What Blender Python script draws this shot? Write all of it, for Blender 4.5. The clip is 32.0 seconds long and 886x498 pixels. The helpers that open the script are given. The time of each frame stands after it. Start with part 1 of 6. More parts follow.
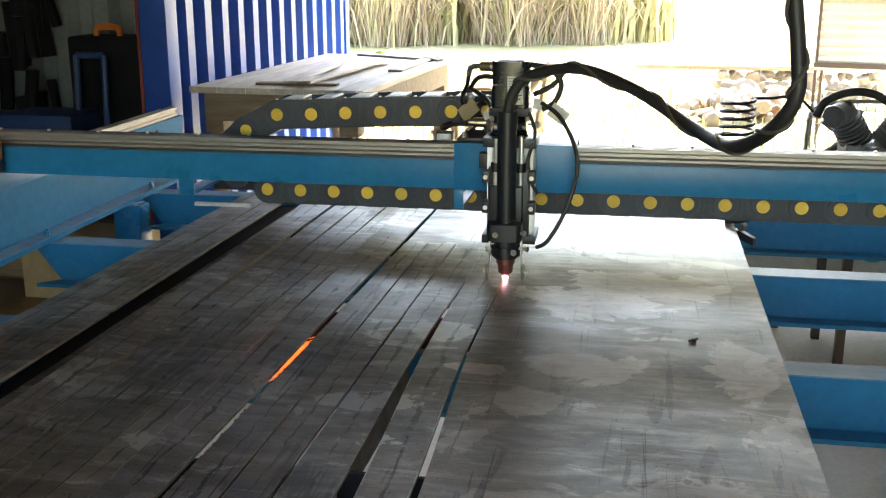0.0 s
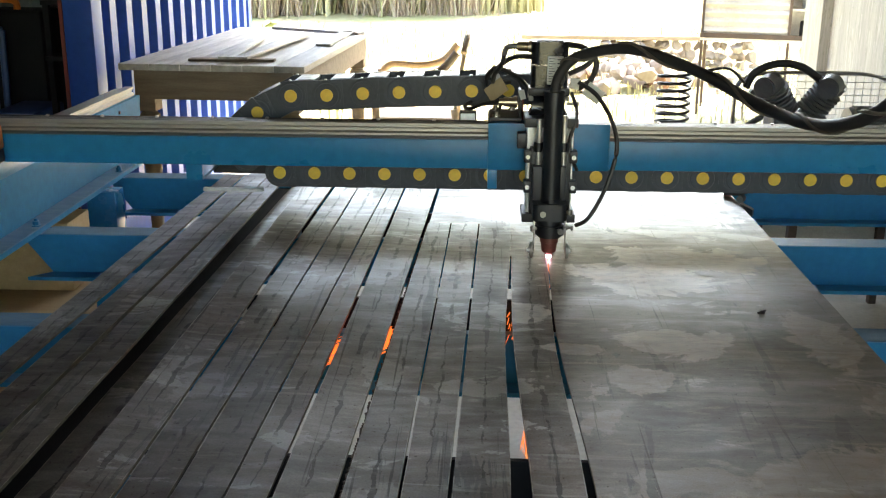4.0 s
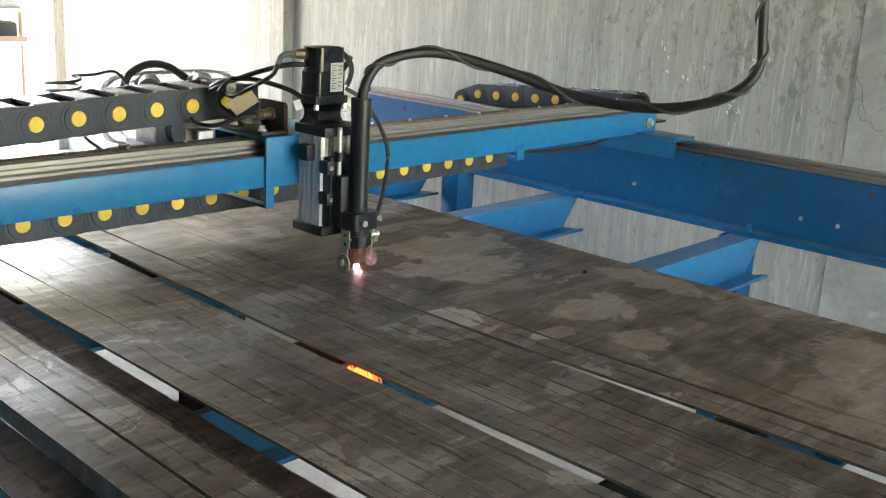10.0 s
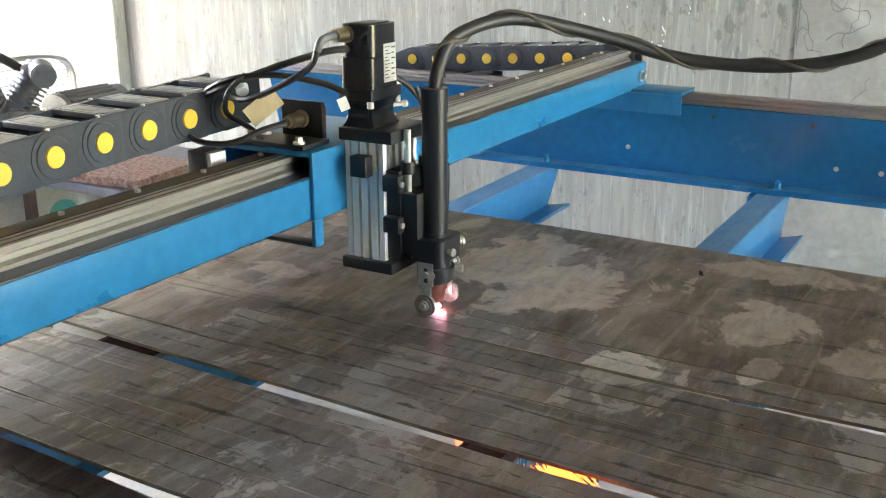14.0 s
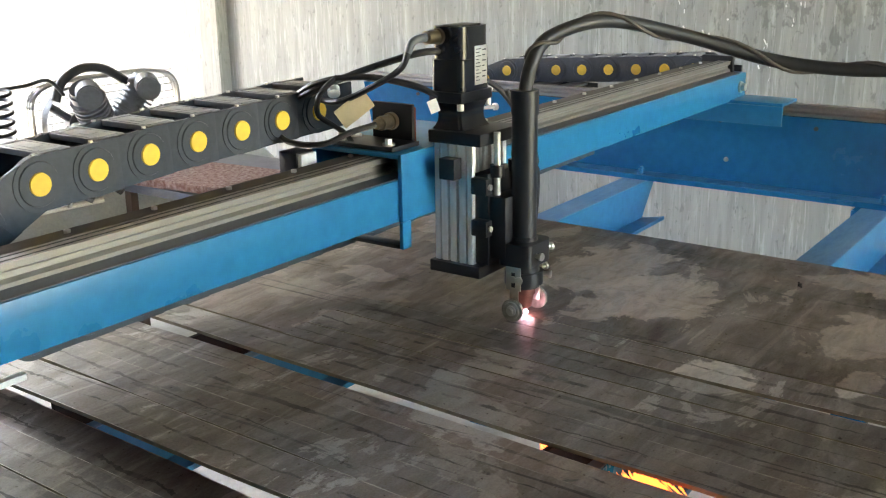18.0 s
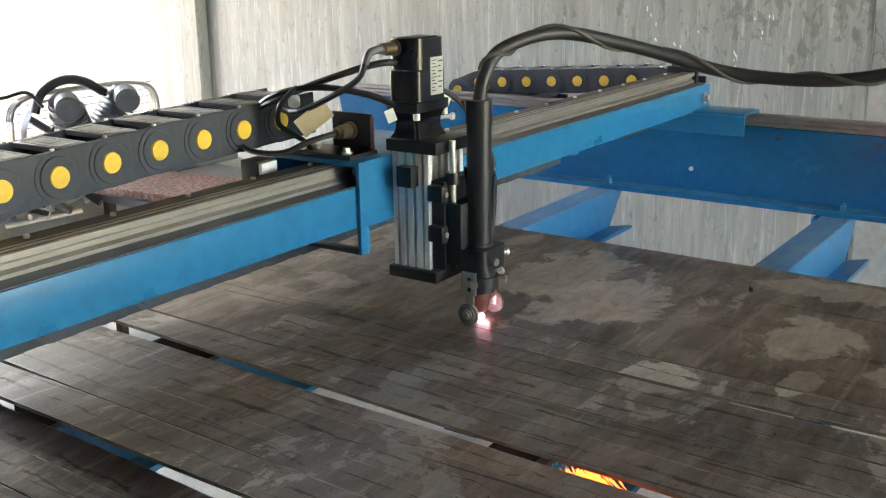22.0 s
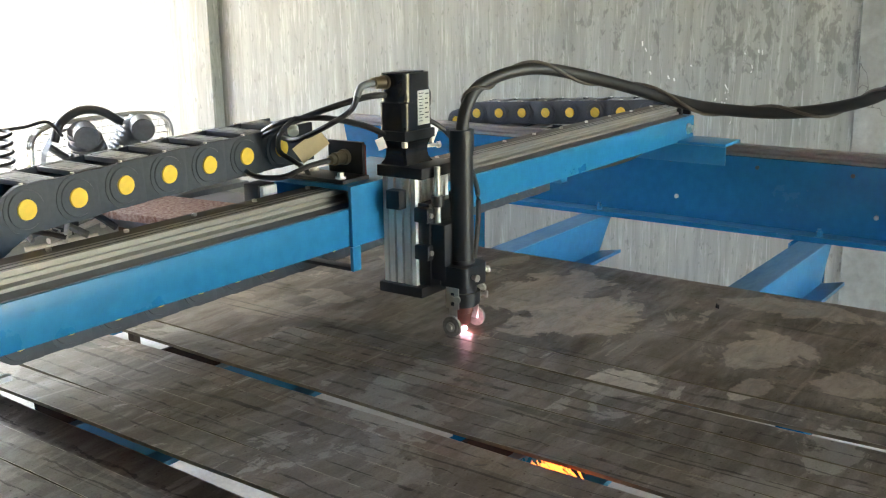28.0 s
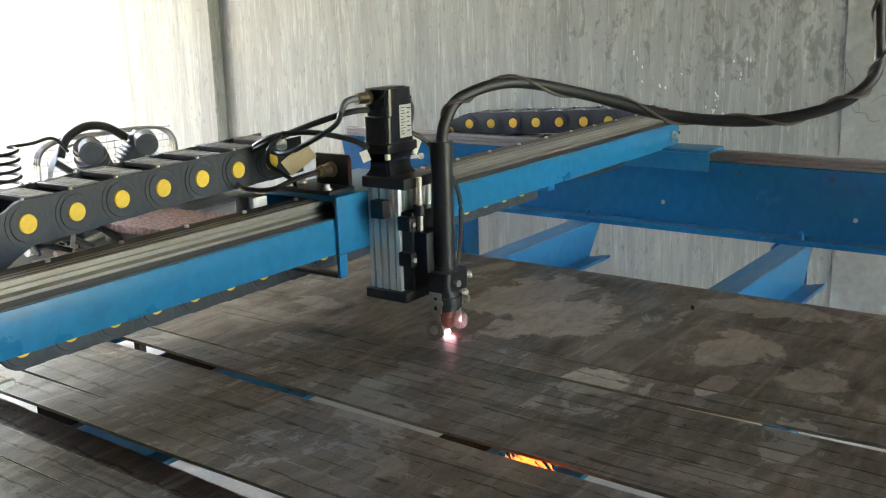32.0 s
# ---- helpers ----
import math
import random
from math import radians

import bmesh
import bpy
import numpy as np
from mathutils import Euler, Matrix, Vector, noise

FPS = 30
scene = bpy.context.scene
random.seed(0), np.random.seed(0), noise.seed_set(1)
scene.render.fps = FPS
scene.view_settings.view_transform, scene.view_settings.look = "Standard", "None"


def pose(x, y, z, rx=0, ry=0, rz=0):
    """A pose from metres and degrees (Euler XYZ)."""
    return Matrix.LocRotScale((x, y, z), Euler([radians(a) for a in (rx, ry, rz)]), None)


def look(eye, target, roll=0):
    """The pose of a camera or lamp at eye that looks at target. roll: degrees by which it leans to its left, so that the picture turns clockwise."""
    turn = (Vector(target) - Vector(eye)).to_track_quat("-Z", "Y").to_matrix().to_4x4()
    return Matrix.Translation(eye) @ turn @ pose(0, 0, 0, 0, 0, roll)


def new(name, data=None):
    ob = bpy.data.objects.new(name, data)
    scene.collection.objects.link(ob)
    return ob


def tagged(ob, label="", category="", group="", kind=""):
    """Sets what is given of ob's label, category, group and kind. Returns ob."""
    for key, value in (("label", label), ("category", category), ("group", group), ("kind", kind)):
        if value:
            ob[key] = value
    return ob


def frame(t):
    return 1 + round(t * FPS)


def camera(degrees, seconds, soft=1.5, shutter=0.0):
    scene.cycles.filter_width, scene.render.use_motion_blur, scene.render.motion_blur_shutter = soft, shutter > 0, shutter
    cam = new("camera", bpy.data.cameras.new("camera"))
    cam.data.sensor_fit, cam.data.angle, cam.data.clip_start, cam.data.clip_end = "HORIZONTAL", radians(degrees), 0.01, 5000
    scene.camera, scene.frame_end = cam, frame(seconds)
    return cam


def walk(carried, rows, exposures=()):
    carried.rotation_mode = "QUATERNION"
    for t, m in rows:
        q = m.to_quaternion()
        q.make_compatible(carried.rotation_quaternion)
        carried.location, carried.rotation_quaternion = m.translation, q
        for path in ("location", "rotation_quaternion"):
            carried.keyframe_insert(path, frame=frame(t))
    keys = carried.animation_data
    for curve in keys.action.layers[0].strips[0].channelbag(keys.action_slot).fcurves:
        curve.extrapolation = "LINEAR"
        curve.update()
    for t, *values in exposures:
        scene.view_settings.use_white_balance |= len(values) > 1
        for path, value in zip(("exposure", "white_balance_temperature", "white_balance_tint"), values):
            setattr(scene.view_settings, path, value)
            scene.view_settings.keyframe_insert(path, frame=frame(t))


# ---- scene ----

# ---------------------------------------------------------------- camera and its walk
cam = camera(45.92, 32.0, soft=1.2)
# seconds, x, y, z, heading clockwise from +y, pitch, roll
PATH = [
    (0, 0.176, -1.617, 1.190, -9.77, -15.17, -0.05),
    (1, 0.171, -1.627, 1.194, -9.50, -15.47, -0.03),
    (2, 0.122, -1.648, 1.208, -8.75, -15.48, -0.60),
    (2.5, 0.056, -1.665, 1.215, -7.55, -15.71, -0.55),
    (4.5, -0.194, -1.617, 1.194, -0.09, -16.88, 0.69),
    (5, -0.288, -1.587, 1.172, 2.56, -16.43, 1.27),
    (5.5, -0.375, -1.574, 1.186, 8.68, -16.70, 2.76),
    (6, -0.442, -1.569, 1.196, 11.20, -16.80, 2.54),
    (6.5, -0.525, -1.576, 1.194, 13.08, -16.39, 2.38),
    (7, -0.666, -1.591, 1.205, 21.02, -16.34, 2.66),
    (7.5, -0.773, -1.606, 1.198, 26.00, -16.10, 3.27),
    (8, -0.873, -1.553, 1.169, 30.32, -14.90, 2.98),
    (8.5, -0.950, -1.483, 1.201, 35.87, -14.72, 3.33),
    (9, -1.026, -1.412, 1.192, 38.66, -14.29, 3.01),
    (9.5, -1.086, -1.294, 1.207, 43.40, -14.66, 3.05),
    (10, -1.099, -1.184, 1.179, 47.84, -15.29, 3.22),
    (10.5, -1.097, -1.024, 1.156, 48.68, -16.12, 2.36),
    (11, -1.066, -0.894, 1.126, 49.54, -17.81, 0.55),
    (11.5, -1.052, -0.784, 1.120, 53.55, -19.89, 0.37),
    (12, -1.051, -0.685, 1.136, 59.21, -19.28, 0.39),
    (12.5, -1.045, -0.634, 1.146, 62.83, -18.52, -0.10),
    (13, -1.044, -0.633, 1.149, 62.95, -18.33, 0.96),
    (13.5, -1.044, -0.626, 1.164, 61.14, -18.03, 0.39),
    (15.5, -1.003, -0.587, 1.148, 58.13, -17.50, -0.57),
    (16, -1.012, -0.593, 1.146, 56.16, -17.60, -0.47),
    (16.5, -1.011, -0.586, 1.144, 55.69, -17.15, -0.42),
    (17, -1.022, -0.610, 1.145, 55.37, -16.20, -0.43),
    (17.5, -1.019, -0.605, 1.146, 55.50, -16.43, -0.49),
    (18, -1.029, -0.618, 1.140, 54.52, -16.59, -0.86),
    (18.5, -1.030, -0.614, 1.143, 54.07, -16.41, -1.09),
    (19, -1.034, -0.628, 1.146, 53.60, -16.30, -1.15),
    (19.5, -1.034, -0.632, 1.145, 53.69, -16.13, -1.03),
    (20, -1.031, -0.647, 1.141, 54.06, -16.01, -1.17),
    (20.5, -1.029, -0.653, 1.141, 54.80, -16.05, -1.29),
    (21, -1.032, -0.662, 1.141, 55.09, -15.92, -1.14),
    (21.5, -1.032, -0.661, 1.139, 55.34, -15.88, -0.94),
    (22, -1.035, -0.669, 1.141, 55.15, -15.92, -0.84),
    (22.5, -1.031, -0.662, 1.142, 55.27, -15.96, -0.45),
    (23, -1.033, -0.673, 1.140, 55.05, -15.82, -0.40),
    (23.5, -1.033, -0.670, 1.139, 55.14, -15.89, -0.28),
    (24, -1.038, -0.687, 1.142, 54.81, -15.72, -0.28),
    (24.5, -1.035, -0.684, 1.140, 54.97, -15.72, -0.19),
    (26.5, -1.043, -0.717, 1.143, 54.23, -15.56, -0.56),
    (27, -1.063, -0.734, 1.149, 54.03, -15.23, -0.62),
    (27.5, -1.087, -0.746, 1.148, 54.16, -14.75, -0.85),
    (28, -1.104, -0.762, 1.154, 54.39, -14.25, -0.76),
    (28.5, -1.115, -0.783, 1.153, 54.46, -14.16, -1.00),
    (29, -1.116, -0.787, 1.156, 54.64, -14.09, -0.91),
    (29.5, -1.126, -0.808, 1.155, 54.58, -13.93, -1.29),
    (30, -1.121, -0.798, 1.157, 54.88, -13.99, -1.19),
    (30.5, -1.130, -0.823, 1.157, 54.40, -13.68, -1.58),
    (31, -1.124, -0.811, 1.160, 54.55, -13.87, -1.44),
    (31.5, -1.134, -0.825, 1.158, 54.20, -13.63, -1.89),
    (32, -1.133, -0.829, 1.166, 53.83, -13.75, -1.67),
]
walk(cam, [(t, pose(x, y, z, 90 + p, 0, -h) @ pose(0, 0, 0, 0, 0, r)) for t, x, y, z, h, p, r in PATH],
     exposures=[(0, 4.0, 8500, 10), (2, 4.0, 8500, 10), (5, 3.7, 8400, 10), (7.5, 3.8, 8300, 11), (9, 4.2, 8250, 12), (10, 5.1, 8350, 13), (11, 5.3, 8380, 14), (12, 5.7, 8400, 15), (13, 5.75, 8400, 15), (16, 5.52, 8400, 15), (18, 5.4, 8400, 15), (19.5, 5.22, 8400, 15), (24, 5.25, 8350, 14), (28, 5.27, 8300, 12), (29, 4.97, 8300, 12), (32, 4.95, 8250, 11)])

# ---------------------------------------------------------------- sky, sun, exposure
world = bpy.data.worlds.new("sky")
scene.world = world
world.use_nodes = True
wn = world.node_tree
sky = wn.nodes.new("ShaderNodeTexSky")
sky.sky_type, sky.sun_disc = "NISHITA", False
sky.sun_elevation, sky.sun_rotation = radians(50), radians(30)
wn.links.new(sky.outputs[0], wn.nodes["Background"].inputs[0])
wn.nodes["Background"].inputs[1].default_value = 0.15
sun = new("sun", bpy.data.lights.new("sun", "SUN"))
sun.data.energy, sun.data.angle, sun.data.color = 2.4, radians(0.6), (1.0, 0.96, 0.9)
sun.matrix_world = look((0.5 * 30, 0.86 * 30, 35.7), (0, 0, 0))
# the cutting arc
arc_lamp = new("arc_lamp", bpy.data.lights.new("arc_lamp", "POINT"))
arc_lamp.data.energy, arc_lamp.data.color, arc_lamp.data.shadow_soft_size = 0.0004, (1.0, 0.50, 0.68), 0.004
arc_lamp.location = (0, -0.013, 0.7045)

# ---------------------------------------------------------------- materials
def material(name, colour, rough=0.5, metal=0.0, other=None, scale=8.0, amount=0.5, bump=0.0, fine=120.0, stretch=(1, 1, 1),
             rough_var=0.0, emit=None, power=0.0, vary=0.0, spec=0.5, dirt=None, dirt_scale=3.0, dirt_low=0.55, dirt_high=0.7):
    m = bpy.data.materials.new(name)
    m.use_nodes = True
    n, l = m.node_tree.nodes, m.node_tree.links
    b = n["Principled BSDF"]
    b.inputs["Roughness"].default_value, b.inputs["Metallic"].default_value = rough, metal
    b.inputs["Base Color"].default_value = (*colour, 1)
    m.diffuse_color = (*colour, 1)
    b.inputs["Specular IOR Level"].default_value = spec
    if emit:
        b.inputs["Emission Color"].default_value, b.inputs["Emission Strength"].default_value = (*emit, 1), power
        return m
    tc, mp = n.new("ShaderNodeTexCoord"), n.new("ShaderNodeMapping")
    mp.inputs["Scale"].default_value = stretch
    l.new(tc.outputs["Object"], mp.inputs[0])
    col = None
    big = n.new("ShaderNodeTexNoise")
    big.inputs["Scale"].default_value, big.inputs["Detail"].default_value, big.inputs["Roughness"].default_value = scale, 6, 0.6
    l.new(mp.outputs[0], big.inputs[0])
    small = n.new("ShaderNodeTexNoise")
    small.inputs["Scale"].default_value, small.inputs["Detail"].default_value = fine, 4
    l.new(mp.outputs[0], small.inputs[0])
    other = other or tuple(c * 0.8 for c in colour)
    ramp = n.new("ShaderNodeMapRange")
    ramp.inputs[1].default_value, ramp.inputs[2].default_value, ramp.inputs[4].default_value = 0.35, 0.68, amount
    l.new(big.outputs[0], ramp.inputs[0])
    mix = n.new("ShaderNodeMix")
    mix.data_type = "RGBA"
    mix.inputs[6].default_value, mix.inputs[7].default_value = (*colour, 1), (*other, 1)
    l.new(ramp.outputs[0], mix.inputs[0])
    col = mix.outputs[2]
    grain = n.new("ShaderNodeMix")
    grain.data_type, grain.blend_type = "RGBA", "MULTIPLY"
    grain.inputs[0].default_value = 0.35
    l.new(col, grain.inputs[6])
    l.new(small.outputs[0], grain.inputs[7])
    gain = n.new("ShaderNodeMix")
    gain.data_type, gain.blend_type = "RGBA", "MULTIPLY"
    gain.inputs[0].default_value = 1.0
    gain.inputs[7].default_value = (1.2, 1.2, 1.2, 1)
    l.new(grain.outputs[2], gain.inputs[6])
    col = gain.outputs[2]
    if dirt:
        spots = n.new("ShaderNodeTexNoise")
        spots.inputs["Scale"].default_value, spots.inputs["Detail"].default_value, spots.inputs["Distortion"].default_value = dirt_scale, 7, 0.6
        l.new(mp.outputs[0], spots.inputs[0])
        edge = n.new("ShaderNodeMapRange")
        edge.inputs[1].default_value, edge.inputs[2].default_value = dirt_low, dirt_high
        l.new(spots.outputs[0], edge.inputs[0])
        dm = n.new("ShaderNodeMix")
        dm.data_type = "RGBA"
        dm.inputs[7].default_value = (*dirt, 1)
        l.new(edge.outputs[0], dm.inputs[0])
        l.new(col, dm.inputs[6])
        col = dm.outputs[2]
    if vary:
        info = n.new("ShaderNodeObjectInfo")
        vr = n.new("ShaderNodeMapRange")
        vr.inputs[3].default_value, vr.inputs[4].default_value = 1 - vary, 1 + vary
        l.new(info.outputs["Random"], vr.inputs[0])
        vm = n.new("ShaderNodeMix")
        vm.data_type, vm.blend_type = "RGBA", "MULTIPLY"
        vm.inputs[0].default_value = 1
        l.new(col, vm.inputs[6])
        l.new(vr.outputs[0], vm.inputs[7])
        col = vm.outputs[2]
    l.new(col, b.inputs["Base Color"])
    if rough_var:
        rr = n.new("ShaderNodeMapRange")
        rr.inputs[1].default_value, rr.inputs[2].default_value = 0.3, 0.7
        rr.inputs[3].default_value, rr.inputs[4].default_value = rough - rough_var, rough + rough_var
        l.new(big.outputs[0], rr.inputs[0])
        l.new(rr.outputs[0], b.inputs["Roughness"])
    if bump:
        bp = n.new("ShaderNodeBump")
        bp.inputs["Strength"].default_value, bp.inputs["Distance"].default_value = bump, 0.002
        l.new(small.outputs[0], bp.inputs["Height"])
        l.new(bp.outputs[0], b.inputs["Normal"])
    return m


BLUE = material("blue_enamel", (0.002, 0.172, 0.350), 0.30, 0.0, (0.003, 0.150, 0.312), 4, 0.45, 0.03, 60, rough_var=0.05, spec=0.3)
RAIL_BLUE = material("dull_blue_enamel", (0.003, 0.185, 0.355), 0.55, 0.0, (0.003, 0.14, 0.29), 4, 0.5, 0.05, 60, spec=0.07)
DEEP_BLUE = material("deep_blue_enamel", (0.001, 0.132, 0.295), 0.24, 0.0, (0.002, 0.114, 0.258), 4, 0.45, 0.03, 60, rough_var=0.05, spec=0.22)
GUIDE = material("oiled_steel", (0.32, 0.30, 0.275), 0.42, 0.6, (0.24, 0.22, 0.195), 3, 0.3, 0.03, 200, (0.1, 1, 1), rough_var=0.03)
BRIGHT = material("bright_steel", (0.72, 0.69, 0.63), 0.28, 0.75, (0.4, 0.38, 0.35), 20, 0.6, 0.05, 200)
ALU = material("aluminium", (0.93, 0.92, 0.89), 0.40, 0.12, (0.84, 0.82, 0.78), 12, 0.5, 0.04, 200, (1, 1, 0.1))
BLACK = material("black_anodised", (0.014, 0.015, 0.018), 0.42, 0.2, (0.022, 0.022, 0.026), 15, 0.6, 0.05, 150)
GLOSS_BLACK = material("black_lacquer", (0.010, 0.011, 0.015), 0.22, 0.0, (0.016, 0.017, 0.021), 9, 0.5, 0.02, 90, spec=0.5)
RUBBER = material("black_rubber", (0.018, 0.018, 0.02), 0.5, 0.0, (0.035, 0.033, 0.03), 10, 0.6, 0.1, 120)
CHAIN = material("chain_plastic", (0.042, 0.047, 0.056), 0.5, 0.0, (0.066, 0.072, 0.083), 14, 0.6, 0.08, 160, vary=0.15, spec=0.35)
YELLOW = material("yellow_plastic", (0.88, 0.55, 0.07), 0.5, 0.0, (0.76, 0.46, 0.05), 40, 0.6, 0.05, 150, vary=0.08)
BRASS = material("dull_brass", (0.46, 0.36, 0.25), 0.28, 0.95, (0.22, 0.17, 0.115), 30, 0.6, 0.05, 200)
WHEEL = material("roller_steel", (0.40, 0.37, 0.33), 0.45, 0.5, (0.16, 0.14, 0.12), 60, 0.8, 0.1, 300)
COPPER = material("copper", (0.20, 0.065, 0.05), 0.5, 0.4, (0.10, 0.04, 0.034), 60, 0.8, 0.1, 200)
PAPER = material("paper_label", (0.78, 0.76, 0.70), 0.7, 0.0, (0.7, 0.67, 0.6), 30, 0.5)
TAPE = material("kraft_tag", (0.42, 0.33, 0.20), 0.8, 0.0, (0.34, 0.26, 0.15), 30, 0.7, 0.2)
INK = material("ink", (0.05, 0.05, 0.055), 0.7)
CONCRETE = material("cast_concrete_floor", (0.58, 0.55, 0.50), 0.8, 0.0, (0.38, 0.36, 0.32), 1.5, 0.7, 0.4, 60, dirt=(0.3, 0.28, 0.25), dirt_scale=2.5)
ARC = material("arc", (1, 1, 1), emit=(0.90, 0.62, 0.95), power=0.8)
SPARK = material("spark", (1, 0.4, 0.1), emit=(1.0, 0.24, 0.07), power=0.085)
HOT = material("hot_kerf", (1, 0.3, 0.1), emit=(1.0, 0.22, 0.06), power=0.12)
TIMBER = material("weathered_timber", (0.30, 0.23, 0.15), 0.75, 0.0, (0.20, 0.14, 0.09), 6, 0.8, 0.35, 90, (1, 8, 8), vary=0.15)
BOARD = material("dusty_board", (0.66, 0.60, 0.51), 0.5, 0.0, (0.42, 0.36, 0.29), 5, 0.8, 0.3, 90, (8, 1, 8), vary=0.12)
PLASTIC_TAN = material("tan_plastic", (0.52, 0.40, 0.24), 0.45, 0.0, (0.45, 0.34, 0.2), 8, 0.5)
ROCK = material("broken_stone", (0.27, 0.22, 0.185), 0.9, 0.0, (0.30, 0.25, 0.21), 7, 0.9, 0.7, 40, vary=0.25)
SHEET = material("rusted_sheet", (0.62, 0.60, 0.57), 0.5, 0.3, (0.45, 0.36, 0.29), 3, 0.7, 0.1, 50, vary=0.1)
RUST = material("rusted_steel", (0.07, 0.052, 0.045), 0.8, 0.2, (0.11, 0.07, 0.052), 12, 0.8, 0.4, 80)
CAST = material("cast_grey", (0.16, 0.166, 0.172), 0.5, 0.3, (0.09, 0.094, 0.10), 12, 0.7, 0.2, 90)
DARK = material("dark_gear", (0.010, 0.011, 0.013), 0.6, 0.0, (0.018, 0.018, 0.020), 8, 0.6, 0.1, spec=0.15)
ORANGE = material("orange_plastic", (0.75, 0.20, 0.03), 0.45)
RED = material("red_paint", (0.20, 0.035, 0.02), 0.6, 0.0, (0.12, 0.03, 0.02), 8, 0.6)
CRATE_BLUE = material("blue_case", (0.02, 0.07, 0.2), 0.5, 0.0, (0.015, 0.05, 0.14), 8, 0.6)
BOX_BLUE = material("container_paint", (0.012, 0.065, 0.30), 0.42, 0.0, (0.02, 0.09, 0.36), 4, 0.6, 0.08, 40, spec=0.3)
LINING = material("container_lining", (0.24, 0.26, 0.26), 0.5, 0.0, (0.16, 0.175, 0.175), 3, 0.7, 0.1, 40)
# colour of the unseen roof, dark so near strips reflect less
ROOFING = material("roof_sheet", (0.075, 0.065, 0.06), 0.7, 0.1, (0.12, 0.085, 0.065), 2, 0.6)
TANK = material("tank_enamel", (0.42, 0.44, 0.43), 0.4, 0.1, (0.28, 0.30, 0.29), 6, 0.6, 0.1)
LEAF = material("leaf", (0.16, 0.20, 0.06), 0.55, 0.0, (0.28, 0.29, 0.11), 3, 0.8)
GROUND = material("dry_lawn", (0.46, 0.42, 0.27), 0.95, 0.0, (0.30, 0.33, 0.12), 0.9, 0.9, 0.6, 30, dirt=(0.42, 0.37, 0.28), dirt_scale=0.5)
FABRIC = material("brown_felt", (0.20, 0.09, 0.06), 0.95, 0.0, (0.48, 0.34, 0.28), 90, 0.9, 0.8, 260)
WHITE_BAR = material("pale_paint", (0.72, 0.72, 0.70), 0.5, 0.0, (0.6, 0.6, 0.58), 8, 0.5)
WIRE_GREY = material("wire_mesh", (0.45, 0.45, 0.44), 0.4, 0.8)


PUDDLES = [(0.225, 0.00, 0.125, 0.075, 0.9), (0.145, -0.095, 0.115, 0.075, 0.95), (-0.062, -0.268, 0.045, 0.042, 0.7), (0.145, -0.375, 0.085, 0.050, 0.85), (0.005, -0.395, 0.045, 0.020, 0.6), (0.022, 0.255, 0.028, 0.05, 0.55), (0.08, -0.49, 0.035, 0.045, 0.6), (0.29, 0.27, 0.08, 0.07, 0.5), (0.25, -0.75, 0.09, 0.10, 0.5), (0.335, -0.33, 0.04, 0.10, 0.55)]


